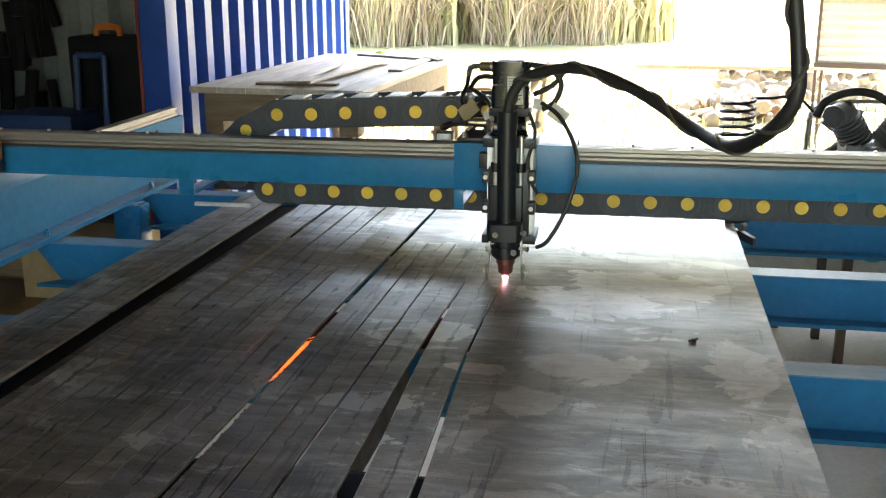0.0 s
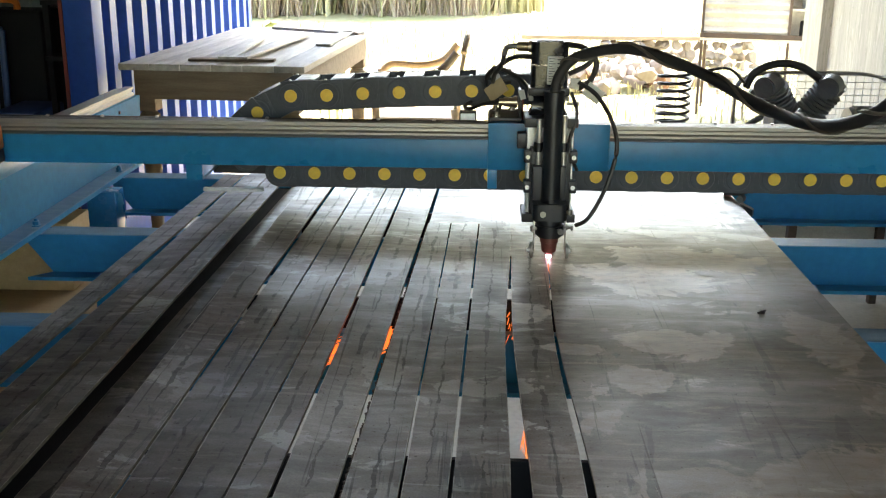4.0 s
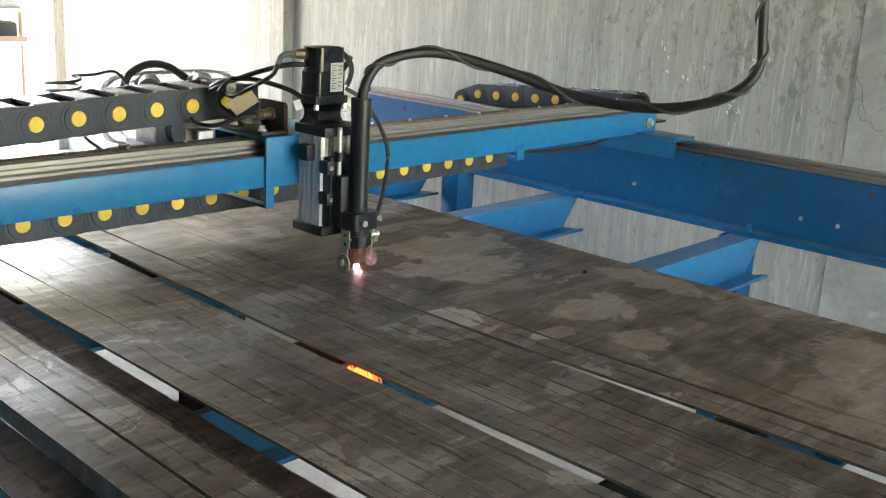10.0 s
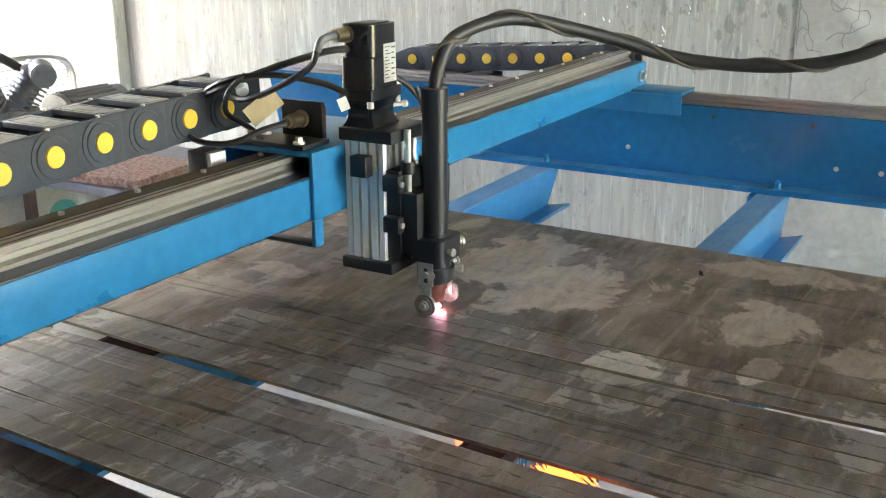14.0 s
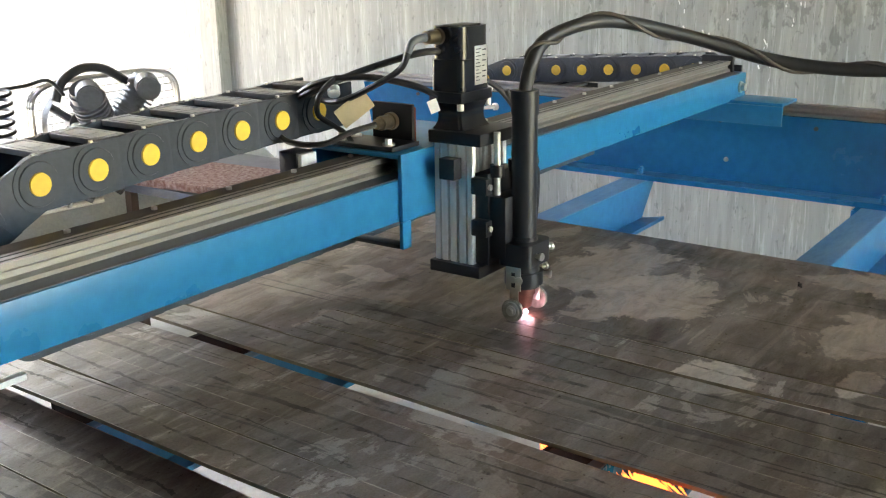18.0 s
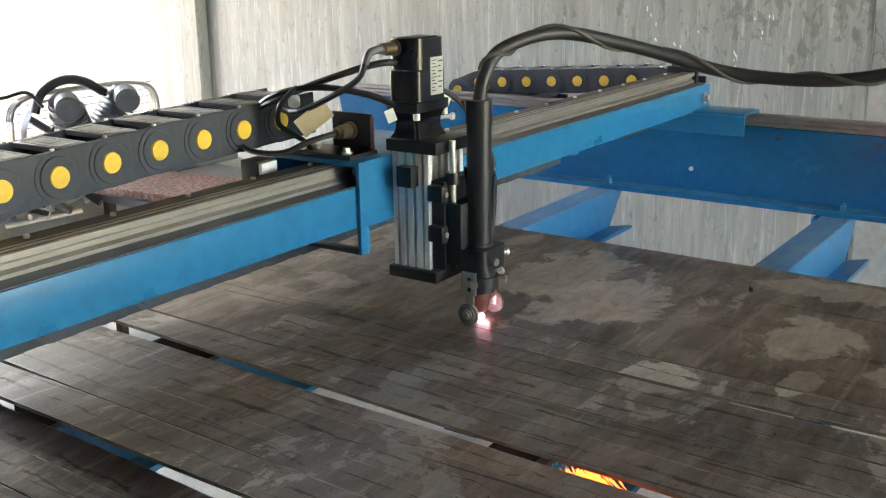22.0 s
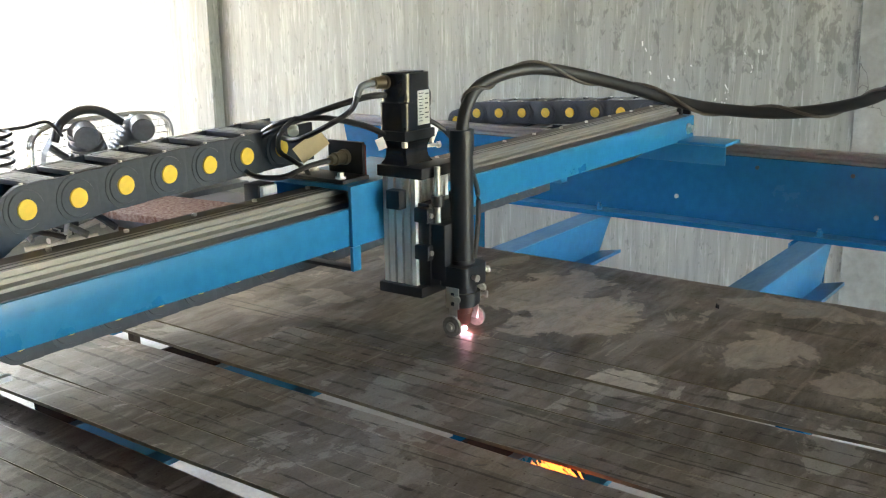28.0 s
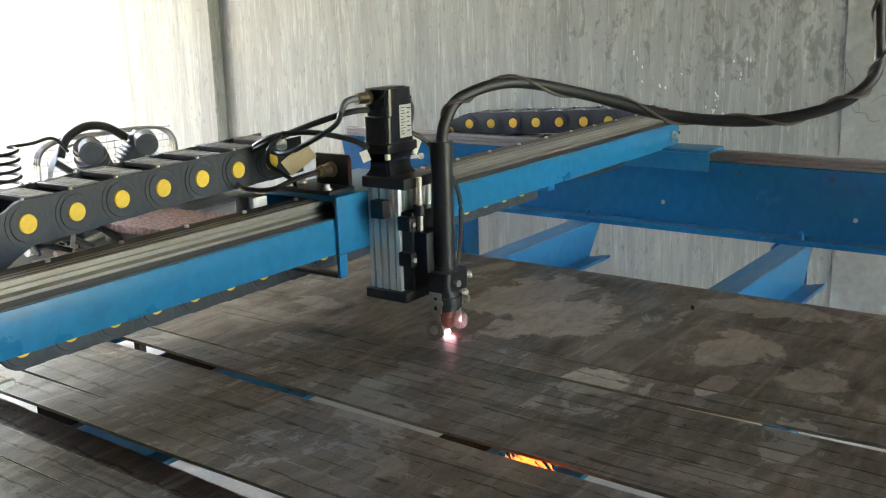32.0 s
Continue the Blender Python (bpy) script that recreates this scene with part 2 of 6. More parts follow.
def steel_sheet(name="hot_rolled_plate", oil=0.0):
    """Hot-rolled plate: mill scale with bare, paler patches, dark oil runs and fine drag marks."""
    m = bpy.data.materials.new(name)
    m.use_nodes = True
    n, l = m.node_tree.nodes, m.node_tree.links
    b = n["Principled BSDF"]
    tc = n.new("ShaderNodeTexCoord")
    info = n.new("ShaderNodeObjectInfo")

    def noise_of(scale, detail, stretch, distort=0.0, rough=0.6):
        mp, t = n.new("ShaderNodeMapping"), n.new("ShaderNodeTexNoise")
        mp.inputs["Scale"].default_value = stretch
        l.new(tc.outputs["Object"], mp.inputs[0])
        l.new(mp.outputs[0], t.inputs[0])
        t.inputs["Scale"].default_value, t.inputs["Detail"].default_value = scale, detail
        t.inputs["Distortion"].default_value, t.inputs["Roughness"].default_value = distort, rough
        return t.outputs[0]

    def spread(v, low, high, a=0.0, z=1.0):
        r = n.new("ShaderNodeMapRange")
        r.inputs[1].default_value, r.inputs[2].default_value, r.inputs[3].default_value, r.inputs[4].default_value = low, high, a, z
        l.new(v, r.inputs[0])
        return r.outputs[0]

    def blend(f, a, z, how="MIX"):
        x = n.new("ShaderNodeMix")
        x.data_type, x.blend_type = "RGBA", how
        for v, s in ((f, 0), (a, 6), (z, 7)):
            if isinstance(v, (float, tuple)):
                x.inputs[s].default_value = (*v, 1) if isinstance(v, tuple) else v
            else:
                l.new(v, x.inputs[s])
        return x.outputs[2]

    def calc(how, p, q):
        x = n.new("ShaderNodeMath")
        x.operation = how
        for i, v in enumerate((p, q)):
            if isinstance(v, (int, float)):
                x.inputs[i].default_value = v
            else:
                l.new(v, x.inputs[i])
        return x.outputs[0]

    cloud = noise_of(4.2, 9, (1.1, 0.8, 1), 0.8)
    rusty = noise_of(2.4, 7, (1.3, 0.7, 1), 0.6)
    patch = noise_of(4.5, 8, (1.3, 0.9, 1), 0.5, 0.58)
    film = noise_of(9.0, 9, (0.8, 1.4, 1), 0.5, 0.66)
    runs = noise_of(7.0, 7, (5.0, 0.5, 1), 0.8)
    brush = noise_of(5.0, 8, (1.0, 6.0, 1), 0.9, 0.7)
    wipes = noise_of(7.0, 5, (0.5, 6.0, 1), 1.2, 0.6)
    drops = noise_of(16.0, 4, (1.5, 0.9, 1), 0.6)
    scribe = noise_of(9.0, 3, (14.0, 0.25, 1), 0.1)
    cross = noise_of(13.0, 8, (0.55, 1.8, 1), 0.9)
    marks = noise_of(55.0, 6, (0.45, 1.4, 1), 0.5)
    grain = noise_of(420.0, 3, (1, 1, 1))
    speck = noise_of(150.0, 2, (1, 1, 1))
    col = blend(spread(cloud, 0.39, 0.61), (0.046, 0.034, 0.026), (0.125, 0.102, 0.086))
    col = blend(spread(rusty, 0.48, 0.62, 0, 0.85), col, (0.088, 0.058, 0.043))
    col = blend(spread(cross, 0.54, 0.64, 0, 0.4), col, (0.17, 0.15, 0.13))
    col = blend(spread(patch, 0.590, 0.602, 0, 0.60), col, (0.245, 0.225, 0.20))
    col = blend(spread(film, 0.595, 0.612, 0, 0.70), col, (0.290, 0.278, 0.255))
    col = blend(spread(runs, 0.605, 0.622, 0, 0.6), col, (0.026, 0.023, 0.021))
    col = blend(spread(drops, 0.685, 0.70, 0, 0.8), col, (0.028, 0.025, 0.023))
    col = blend(spread(scribe, 0.655, 0.685, 0, 0.7), col, (0.028, 0.024, 0.021))
    col = blend(spread(marks, 0.55, 0.8, 0, 0.5), col, (0.23, 0.215, 0.195))
    col = blend(spread(speck, 0.72, 0.75, 0, 0.8), col, (0.020, 0.018, 0.017))
    col = blend(spread(brush, 0.58, 0.72, 0, 0.22), col, (0.034, 0.028, 0.024))
    col = blend(spread(wipes, 0.60, 0.66, 0, 0.40), col, (0.25, 0.235, 0.21))
    if oil:                                     # a thin dark oil film over most of the strip
        col = blend(spread(rusty, 0.36, 0.60, oil * 0.85, oil * 0.35), col, (0.050, 0.047, 0.047))
    col = blend(0.22, col, spread(grain, 0.3, 0.7, 0.35, 1.65), "MULTIPLY")
    # dried pale puddles on the plate, each with a ragged rim
    place = n.new("ShaderNodeSeparateXYZ")
    l.new(tc.outputs["Object"], place.inputs[0])
    rag = calc("MULTIPLY", spread(noise_of(14.0, 8, (1, 1, 1), 0.6, 0.62), 0.3, 0.7, -1, 1), 0.48)
    wrinkle = noise_of(30.0, 8, (0.7, 1.6, 1), 1.4, 0.68)
    for px, py, rx, ry, keep in PUDDLES:
        ex = calc("MULTIPLY", calc("SUBTRACT", place.outputs[0], px), 1 / rx)
        ey = calc("MULTIPLY", calc("SUBTRACT", place.outputs[1], py), 1 / ry)
        far = calc("ADD", calc("SQRT", calc("ADD", calc("MULTIPLY", ex, ex), calc("MULTIPLY", ey, ey)), 0), rag)
        inside = calc("MULTIPLY", spread(far, 0.90, 1.0, 1, 0), calc("MULTIPLY", spread(film, 0.38, 0.60, keep, 0.60 * keep), spread(wrinkle, 0.40, 0.54, 0.62, 1.0)))
        col = blend(inside, col, (0.46, 0.435, 0.40))
    # an oily drip line down the middle of each strip, and burnt pale rims along its cut edges
    uv = n.new("ShaderNodeSeparateXYZ")
    l.new(tc.outputs["UV"], uv.inputs[0])

    sway = calc("MULTIPLY", noise_of(22.0, 5, (1, 1, 1), 0.4), 0.34)
    away = calc("ABSOLUTE", calc("SUBTRACT", uv.outputs[0], calc("ADD", sway, 0.33)), 0)
    breaks = spread(noise_of(26.0, 6, (0.4, 1, 1), 0.5), 0.40, 0.52)
    width = spread(noise_of(12.0, 4, (1, 1, 1)), 0.45, 0.75, 0.018, 0.10)
    drip = calc("MULTIPLY", calc("LESS_THAN", away, width), breaks)
    col = blend(calc("MULTIPLY", drip, 0.75), col, (0.026, 0.023, 0.020))
    rim = calc("LESS_THAN", calc("SUBTRACT", 0.5, calc("ABSOLUTE", calc("SUBTRACT", uv.outputs[0], 0.5), 0)), 0.018)
    col = blend(calc("MULTIPLY", rim, spread(noise_of(40.0, 3, (1, 1, 1)), 0.4, 0.6, 0, 0.7)), col, (0.30, 0.28, 0.25))
    vr = spread(info.outputs["Random"], 0, 1, 0.72, 1.42)
    col = blend(1.0, col, vr, "MULTIPLY")
    col = blend(1.0, col, (1.36, 1.29, 1.26) if oil else (1.36, 1.12, 0.99), "MULTIPLY")      # rust on the open plate, greyer oil on the strips
    l.new(col, b.inputs["Base Color"])
    b.inputs["Metallic"].default_value = 0.0
    b.inputs["IOR"].default_value = 1.72                       # mill scale is an iron oxide, far glossier than paint
    # oily film and scale differ in gloss: dull, dusty scale beside bright rubbed steel
    sheen = calc("ADD", calc("MULTIPLY", film, 0.40), calc("ADD", calc("MULTIPLY", cross, 0.22), calc("ADD", calc("MULTIPLY", patch, 0.20), calc("MULTIPLY", marks, 0.18))))
    gloss = calc("MULTIPLY", spread(sheen, 0.43, 0.58, 0.28, 0.88), spread(grain, 0.30, 0.70, 0.8, 1.2))
    stain = calc("MAXIMUM", calc("MAXIMUM", spread(brush, 0.58, 0.74, 0, 0.25), spread(runs, 0.605, 0.622, 0, 0.6)), calc("MAXIMUM", spread(scribe, 0.655, 0.685), calc("MULTIPLY", drip, 1.0)))
    gloss = calc("MULTIPLY", gloss, calc("SUBTRACT", 1.0, calc("MULTIPLY", stain, 0.72)))
    gloss = calc("MULTIPLY", gloss, spread(cross, 0.44, 0.58, 0.75, 1.12))
    gloss = calc("MULTIPLY", gloss, calc("SUBTRACT", 1.0, calc("MULTIPLY", spread(speck, 0.66, 0.70), 0.9)))
    if oil:
        gloss = calc("MULTIPLY", gloss, 1.16 - 0.75 * oil)
    l.new(gloss, b.inputs["Specular IOR Level"])
    l.new(calc("ADD", spread(sheen, 0.40, 0.62, 0.45, 0.28), spread(brush, 0.4, 0.7, 0.0, 0.08)), b.inputs["Roughness"])
    bp = n.new("ShaderNodeBump")
    bp.inputs["Strength"].default_value, bp.inputs["Distance"].default_value = 0.08, 0.001
    l.new(grain, bp.inputs["Height"])
    l.new(bp.outputs[0], b.inputs["Normal"])
    return m


STEEL = steel_sheet()
OILY_STEEL = steel_sheet("oily_hot_rolled_strip", 0.80)
STRIP_STEEL = steel_sheet("oiled_cut_strip", 0.50)
EDGE = material("cut_edge", (0.16, 0.13, 0.10), 0.6, 0.4, (0.30, 0.27, 0.20), 30, 0.8, 0.5, 200)


def wall_render():
    """Cement-rendered wall: pale grey with vertical runs, blotches and darker mould."""
    m = bpy.data.materials.new("cement_render")
    m.use_nodes = True
    n, l = m.node_tree.nodes, m.node_tree.links
    b = n["Principled BSDF"]
    tc = n.new("ShaderNodeTexCoord")

    def noise_of(scale, detail, stretch, distort=0.0):
        mp, t = n.new("ShaderNodeMapping"), n.new("ShaderNodeTexNoise")
        mp.inputs["Scale"].default_value = stretch
        l.new(tc.outputs["Object"], mp.inputs[0])
        l.new(mp.outputs[0], t.inputs[0])
        t.inputs["Scale"].default_value, t.inputs["Detail"].default_value, t.inputs["Distortion"].default_value = scale, detail, distort
        t.inputs["Roughness"].default_value = 0.65
        return t.outputs[0]

    def blend(v, low, high, top, a, z):
        r, x = n.new("ShaderNodeMapRange"), n.new("ShaderNodeMix")
        r.inputs[1].default_value, r.inputs[2].default_value, r.inputs[4].default_value = low, high, top
        l.new(v, r.inputs[0])
        x.data_type = "RGBA"
        l.new(r.outputs[0], x.inputs[0])
        if isinstance(a, tuple):
            x.inputs[6].default_value = (*a, 1)
        else:
            l.new(a, x.inputs[6])
        x.inputs[7].default_value = (*z, 1)
        return x.outputs[2]

    run = noise_of(3.0, 8, (4, 4, 0.35), 0.4)
    blot = noise_of(2.2, 9, (1, 1, 0.6), 0.3)
    spot = noise_of(14, 6, (1, 1, 0.7), 0.4)
    fine = noise_of(160, 4, (1, 1, 1))
    col = blend(run, 0.36, 0.68, 1.0, (0.355, 0.35, 0.32), (0.235, 0.235, 0.215))
    col = blend(blot, 0.50, 0.66, 0.4, col, (0.28, 0.278, 0.256))
    col = blend(noise_of(60, 5, (1, 1, 0.05), 0.3), 0.50, 0.66, 0.55, col, (0.205, 0.207, 0.19))
    col = blend(noise_of(85, 6, (1, 1, 0.07), 0.4), 0.56, 0.64, 0.6, col, (0.46, 0.455, 0.42))
    col = blend(noise_of(26, 8, (1, 1, 0.16), 0.5), 0.58, 0.64, 0.4, col, (0.45, 0.445, 0.41))
    col = blend(noise_of(70, 7, (1, 1, 0.35), 0.4), 0.59, 0.64, 0.6, col, (0.17, 0.172, 0.157))
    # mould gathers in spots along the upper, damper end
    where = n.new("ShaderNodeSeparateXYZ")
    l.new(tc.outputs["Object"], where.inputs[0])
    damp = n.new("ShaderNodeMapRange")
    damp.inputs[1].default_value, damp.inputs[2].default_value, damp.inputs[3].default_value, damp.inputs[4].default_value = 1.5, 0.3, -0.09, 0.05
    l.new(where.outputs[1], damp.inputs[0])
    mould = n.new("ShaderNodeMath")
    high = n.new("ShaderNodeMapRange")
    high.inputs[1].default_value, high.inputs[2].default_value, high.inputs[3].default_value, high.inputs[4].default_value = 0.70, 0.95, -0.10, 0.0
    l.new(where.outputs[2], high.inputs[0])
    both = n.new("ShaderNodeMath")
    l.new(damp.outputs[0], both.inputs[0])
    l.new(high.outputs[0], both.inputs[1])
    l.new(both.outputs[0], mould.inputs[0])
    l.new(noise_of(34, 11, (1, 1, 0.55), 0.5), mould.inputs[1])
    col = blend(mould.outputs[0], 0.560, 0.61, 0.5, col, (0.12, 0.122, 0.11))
    l.new(col, b.inputs["Base Color"])
    b.inputs["Roughness"].default_value = 0.85
    bp = n.new("ShaderNodeBump")
    bp.inputs["Strength"].default_value, bp.inputs["Distance"].default_value = 0.25, 0.002
    l.new(fine, bp.inputs["Height"])
    l.new(bp.outputs[0], b.inputs["Normal"])
    return m


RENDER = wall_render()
RAW = material("raw_concrete", (0.34, 0.335, 0.31), 0.9, 0.0, (0.22, 0.22, 0.205), 5, 0.8, 0.4, 60, dirt=(0.46, 0.45, 0.42), dirt_scale=6)
BEIGE = material("beige_render", (0.40, 0.33, 0.24), 0.9, 0.0, (0.30, 0.245, 0.18), 5, 0.8, 0.3, 60, (3, 3, 0.5))

# ---------------------------------------------------------------- mesh helpers
def box(bm, x0, x1, y0, y1, z0, z1, bevel=0.0):
    made = bmesh.ops.create_cube(bm, size=1.0)["verts"]
    for v in made:
        v.co = Vector((x0 + (v.co.x + 0.5) * (x1 - x0), y0 + (v.co.y + 0.5) * (y1 - y0), z0 + (v.co.z + 0.5) * (z1 - z0)))
    if bevel:
        edges = {e for v in made for e in v.link_edges}
        bmesh.ops.bevel(bm, geom=list(edges), offset=bevel, segments=2, affect="EDGES", profile=0.6)
    return bm


def rod(bm, p, q, r, r2=None, seg=20, caps=True):
    p, q = Vector(p), Vector(q)
    d = q - p
    turn = d.to_track_quat("Z", "Y").to_matrix().to_4x4()
    bmesh.ops.create_cone(bm, cap_ends=caps, segments=seg, radius1=r, radius2=r if r2 is None else r2, depth=d.length,
                          matrix=Matrix.Translation((p + q) / 2) @ turn)
    return bm


def smooth_path(points, steps=8):
    pts = [Vector(p) for p in points]
    out = []
    for i in range(len(pts) - 1):
        a, b, c, d = pts[max(i - 1, 0)], pts[i], pts[i + 1], pts[min(i + 2, len(pts) - 1)]
        for k in range(steps):
            t = k / steps
            out.append(0.5 * ((2 * b) + (c - a) * t + (2 * a - 5 * b + 4 * c - d) * t * t + (3 * b - a - 3 * c + d) * t ** 3))
    out.append(pts[-1])
    return out


def pipe(bm, path, r, seg=12, twist=0.0):
    """A swept round tube along a list of points; twist winds two strands round one another."""
    rings, up = [], Vector((0.13, 0.21, 0.97))
    for i, p in enumerate(path):
        d = (path[min(i + 1, len(path) - 1)] - path[max(i - 1, 0)]).normalized()
        side = d.cross(up)
        if side.length < 0.05:
            side = d.cross(Vector((1, 0, 0)))
        side.normalize()
        top = side.cross(d)
        rings.append([bm.verts.new(p + (side * math.cos(2 * math.pi * k / seg) + top * math.sin(2 * math.pi * k / seg)) * r) for k in range(seg)])
    for a, b in zip(rings, rings[1:]):
        for k in range(seg):
            bm.faces.new((a[k], a[(k + 1) % seg], b[(k + 1) % seg], b[k]))
    bm.faces.new(rings[0][::-1])
    bm.faces.new(rings[-1])
    return bm


def mesh_of(name, bm, mat, smooth=True):
    bmesh.ops.recalc_face_normals(bm, faces=bm.faces)
    me = bpy.data.meshes.new(name)
    bm.to_mesh(me)
    bm.free()
    for m in mat if isinstance(mat, (list, tuple)) else [mat]:
        me.materials.append(m)
    if smooth:
        me.polygons.foreach_set("use_smooth", [True] * len(me.polygons))
        me.set_sharp_from_angle(angle=radians(35))
    return me


def part(name, bm, mat, parent, label=""):
    ob = new(name, mesh_of(name, bm, mat))
    ob.parent = parent
    if label:
        tagged(ob, label)
    return ob


def thing(name, label, category, at=(0, 0, 0), group="", kind=""):
    ob = new(name)
    ob.empty_display_size = 0.05
    ob.location = at
    return tagged(ob, label, category, group, kind)


def solid(name, bm, mat, label, category, group="", kind=""):
    return tagged(new(name, mesh_of(name, bm, mat)), label, category, group, kind)


def B():
    return bmesh.new()


# blue paint with the yard's glare mixed into its colour
GLARE_BLUE = material("glare_pale_blue", (0.13, 0.24, 0.34), 0.5, 0.0, (0.05, 0.17, 0.30), 12, 0.9, 0.1, 80, (0.6, 2, 1), spec=0.2)
SHEEN_BLUE = material("sheen_blue_paint", (0.02, 0.17, 0.33), 0.36, 0.0, (0.01, 0.14, 0.30), 9, 0.7, 0.1, 80, (0.6, 2, 1), spec=0.25)
TOP = 0.700          # upper face of the plate
LATE = -0.272        # where the frame stands along the rails
WALL_X = 1.90

# ---------------------------------------------------------------- ground, floor, walls, roof
bm = B()
bmesh.ops.create_grid(bm, x_segments=80, y_segments=80, size=200)
for v in bm.verts:
    v.co.z = -0.06 + (0.05 * noise.noise(Vector((v.co.x * 0.2, v.co.y * 0.2, 0))) if abs(v.co.x) > 6 or v.co.y > 8 else 0)
solid("ground", bm, GROUND, "dry sunlit grass yard with worn bare patches", "ground", kind="structure")
bm = box(B(), -4.2, 2.2, -4.2, 4.9, -0.30, 0.0)
solid("floor", bm, CONCRETE, "pale dusty cast concrete workshop floor", "floor", kind="structure")
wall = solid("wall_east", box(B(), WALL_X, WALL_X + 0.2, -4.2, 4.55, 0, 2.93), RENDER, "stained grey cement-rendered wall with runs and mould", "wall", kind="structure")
for y0, y1, m, lab in ((2.49, 2.77, RENDER, "rendered pilaster of the grey wall"), (4.55, 4.88, RENDER, "rendered end pilaster of the wall"),
                       (-0.31, -0.01, RAW, "cracked raw concrete strip in the wall"), (-0.66, -0.31, BEIGE, "beige rendered strip in the wall")):
    proud = 0.06 if y0 > 1 else 0.006
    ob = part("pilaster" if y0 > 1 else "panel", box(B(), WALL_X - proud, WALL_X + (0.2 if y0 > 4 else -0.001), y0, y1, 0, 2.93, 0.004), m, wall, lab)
# unseen wall, added; its doorway lights the gantry's front faces
solid("wall_south", box(box(box(B(), -4.2, -0.7, -4.4, -4.2, 0, 2.93), 1.4, 2.1, -4.4, -4.2, 0, 2.93), -0.7, 1.4, -4.4, -4.2, 2.2, 2.93), RENDER, "unseen added wall with a doorway that lets in daylight", "wall", kind="structure")
# unseen lintel, added to darken what the near strips reflect
solid("wall_north", box(B(), -1.40, 2.1, 4.62, 4.90, 2.60, 2.93), RENDER, "unseen lintel wall added to cut daylight at the open front", "wall", kind="structure")
# unseen wall, added to keep out light from the west
solid("wall_west", box(B(), -4.4, -4.2, -4.4, 4.6, 0, 2.93), RENDER, "unseen side wall added to close off the room", "wall", kind="structure")
# unseen roof, added to shade the interior up to the open front
solid("ceiling", box(B(), -4.3, 2.2, -4.4, 4.9, 2.93, 2.99), ROOFING, "unseen dark sheet roof added to shade the workshop", "ceiling", kind="structure")
CRACK = material("crack_shadow", (0.09, 0.085, 0.08), 0.95)
# fine cracks on the raw strip
random.seed(5)
for c in range(11):
    bm = B()
    y, z = random.uniform(-0.24, -0.04), random.uniform(0.2, 1.0)
    path = [Vector((WALL_X - 0.0065, y, z))]
    a = random.uniform(0, 6.28)
    for k in range(16):
        a += random.uniform(-1.1, 1.1)
        q = path[-1] + Vector((0, math.cos(a) * 0.016, math.sin(a) * 0.02))
        q.y = min(max(q.y, -0.305), -0.015)
        path.append(q)
    pipe(bm, path, 0.0006, 5)
    part("crack", bm, CRACK, wall)

# scraped white nicks in the cement coat
random.seed(17)
NICK = material("bare_plaster", (0.75, 0.74, 0.70), 0.9)
for y, z, n in ((0.52, 0.80, 9), (0.36, 0.80, 12), (0.30, 0.90, 5), (0.62, 0.90, 4)):
    for k in range(n):
        bm = B()
        a = random.uniform(-0.6, 0.6)
        p = Vector((WALL_X - 0.0012, y + random.gauss(0, 0.018), z + random.gauss(0, 0.05)))
        pipe(bm, [p + Vector((0, math.sin(a) * u, math.cos(a) * u)) for u in (0, random.uniform(0.004, 0.018))], random.uniform(0.0008, 0.0024), 5)
        part("nick", bm, NICK, wall)

# ---------------------------------------------------------------- cutting table frame
table = thing("cutting_table", "blue-painted welded steel cutting table frame with side rails", "machine frame", (0, LATE, 0))


def channel_rail(side):
    """A side rail: web, inner flange, top lip, guide on top; side +1 stands at +x."""
    s = side
    y0, y1 = -1.45, 1.34
    web = B()
    prof = [(0.0, 0.655), (-0.045, 0.655), (-0.045, 0.646), (0.008, 0.646), (0.008, 0.79), (0.075, 0.79), (0.075, 0.797), (0.0, 0.797)]
    a = [web.verts.new((s * (1.005 + px), y0, z)) for px, z in prof]
    b = [web.verts.new((s * (1.005 + px), y1 - (0.03 if z < 0.7 else 0.0), z)) for px, z in prof]
    for i in range(len(prof)):
        j = (i + 1) % len(prof)
        web.faces.new((a[i], a[j], b[j], b[i]))
    web.faces.new(a)
    web.faces.new(b[::-1])
    # the -x rail gets a lighter, duller blue than the +x one
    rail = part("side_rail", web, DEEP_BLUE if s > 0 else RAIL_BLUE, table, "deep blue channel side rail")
    g = B()
    gp = [(0.012, 0.797), (0.034, 0.797), (0.034, 0.803), (0.029, 0.806), (0.029, 0.811), (0.034, 0.815), (0.034, 0.820), (0.012, 0.820), (0.012, 0.815), (0.017, 0.811), (0.017, 0.806), (0.012, 0.803)]
    a = [g.verts.new((s * (1.005 + px), y0 + 0.02, z)) for px, z in gp]
    b = [g.verts.new((s * (1.005 + px), y1 - 0.01, z)) for px, z in gp]
    for i in range(len(gp)):
        j = (i + 1) % len(gp)
        g.faces.new((a[i], a[j], b[j], b[i]))
    g.faces.new(a)
    g.faces.new(b[::-1])
    part("guide_rail", g, GUIDE, rail, "oiled steel linear guide")
    # thin overlay that paints daylight glare on the blue flange
    part("flange_sheen", box(B(), *sorted((s * 0.962, s * 1.003)), y0 + 0.01, y1 - 0.04, 0.655, 0.6565), SHEEN_BLUE if s > 0 else GLARE_BLUE, rail, "blue flange face with daylight glare in its colour")
    r = box(B(), *sorted((s * 1.044, s * 1.066)), y0 + 0.02, y1 - 0.01, 0.797, 0.814, 0.001)
    part("rack", r, GUIDE, rail, "steel gear rack")
    return rail


rails = [channel_rail(1), channel_rail(-1)]
bolt_bm = B()
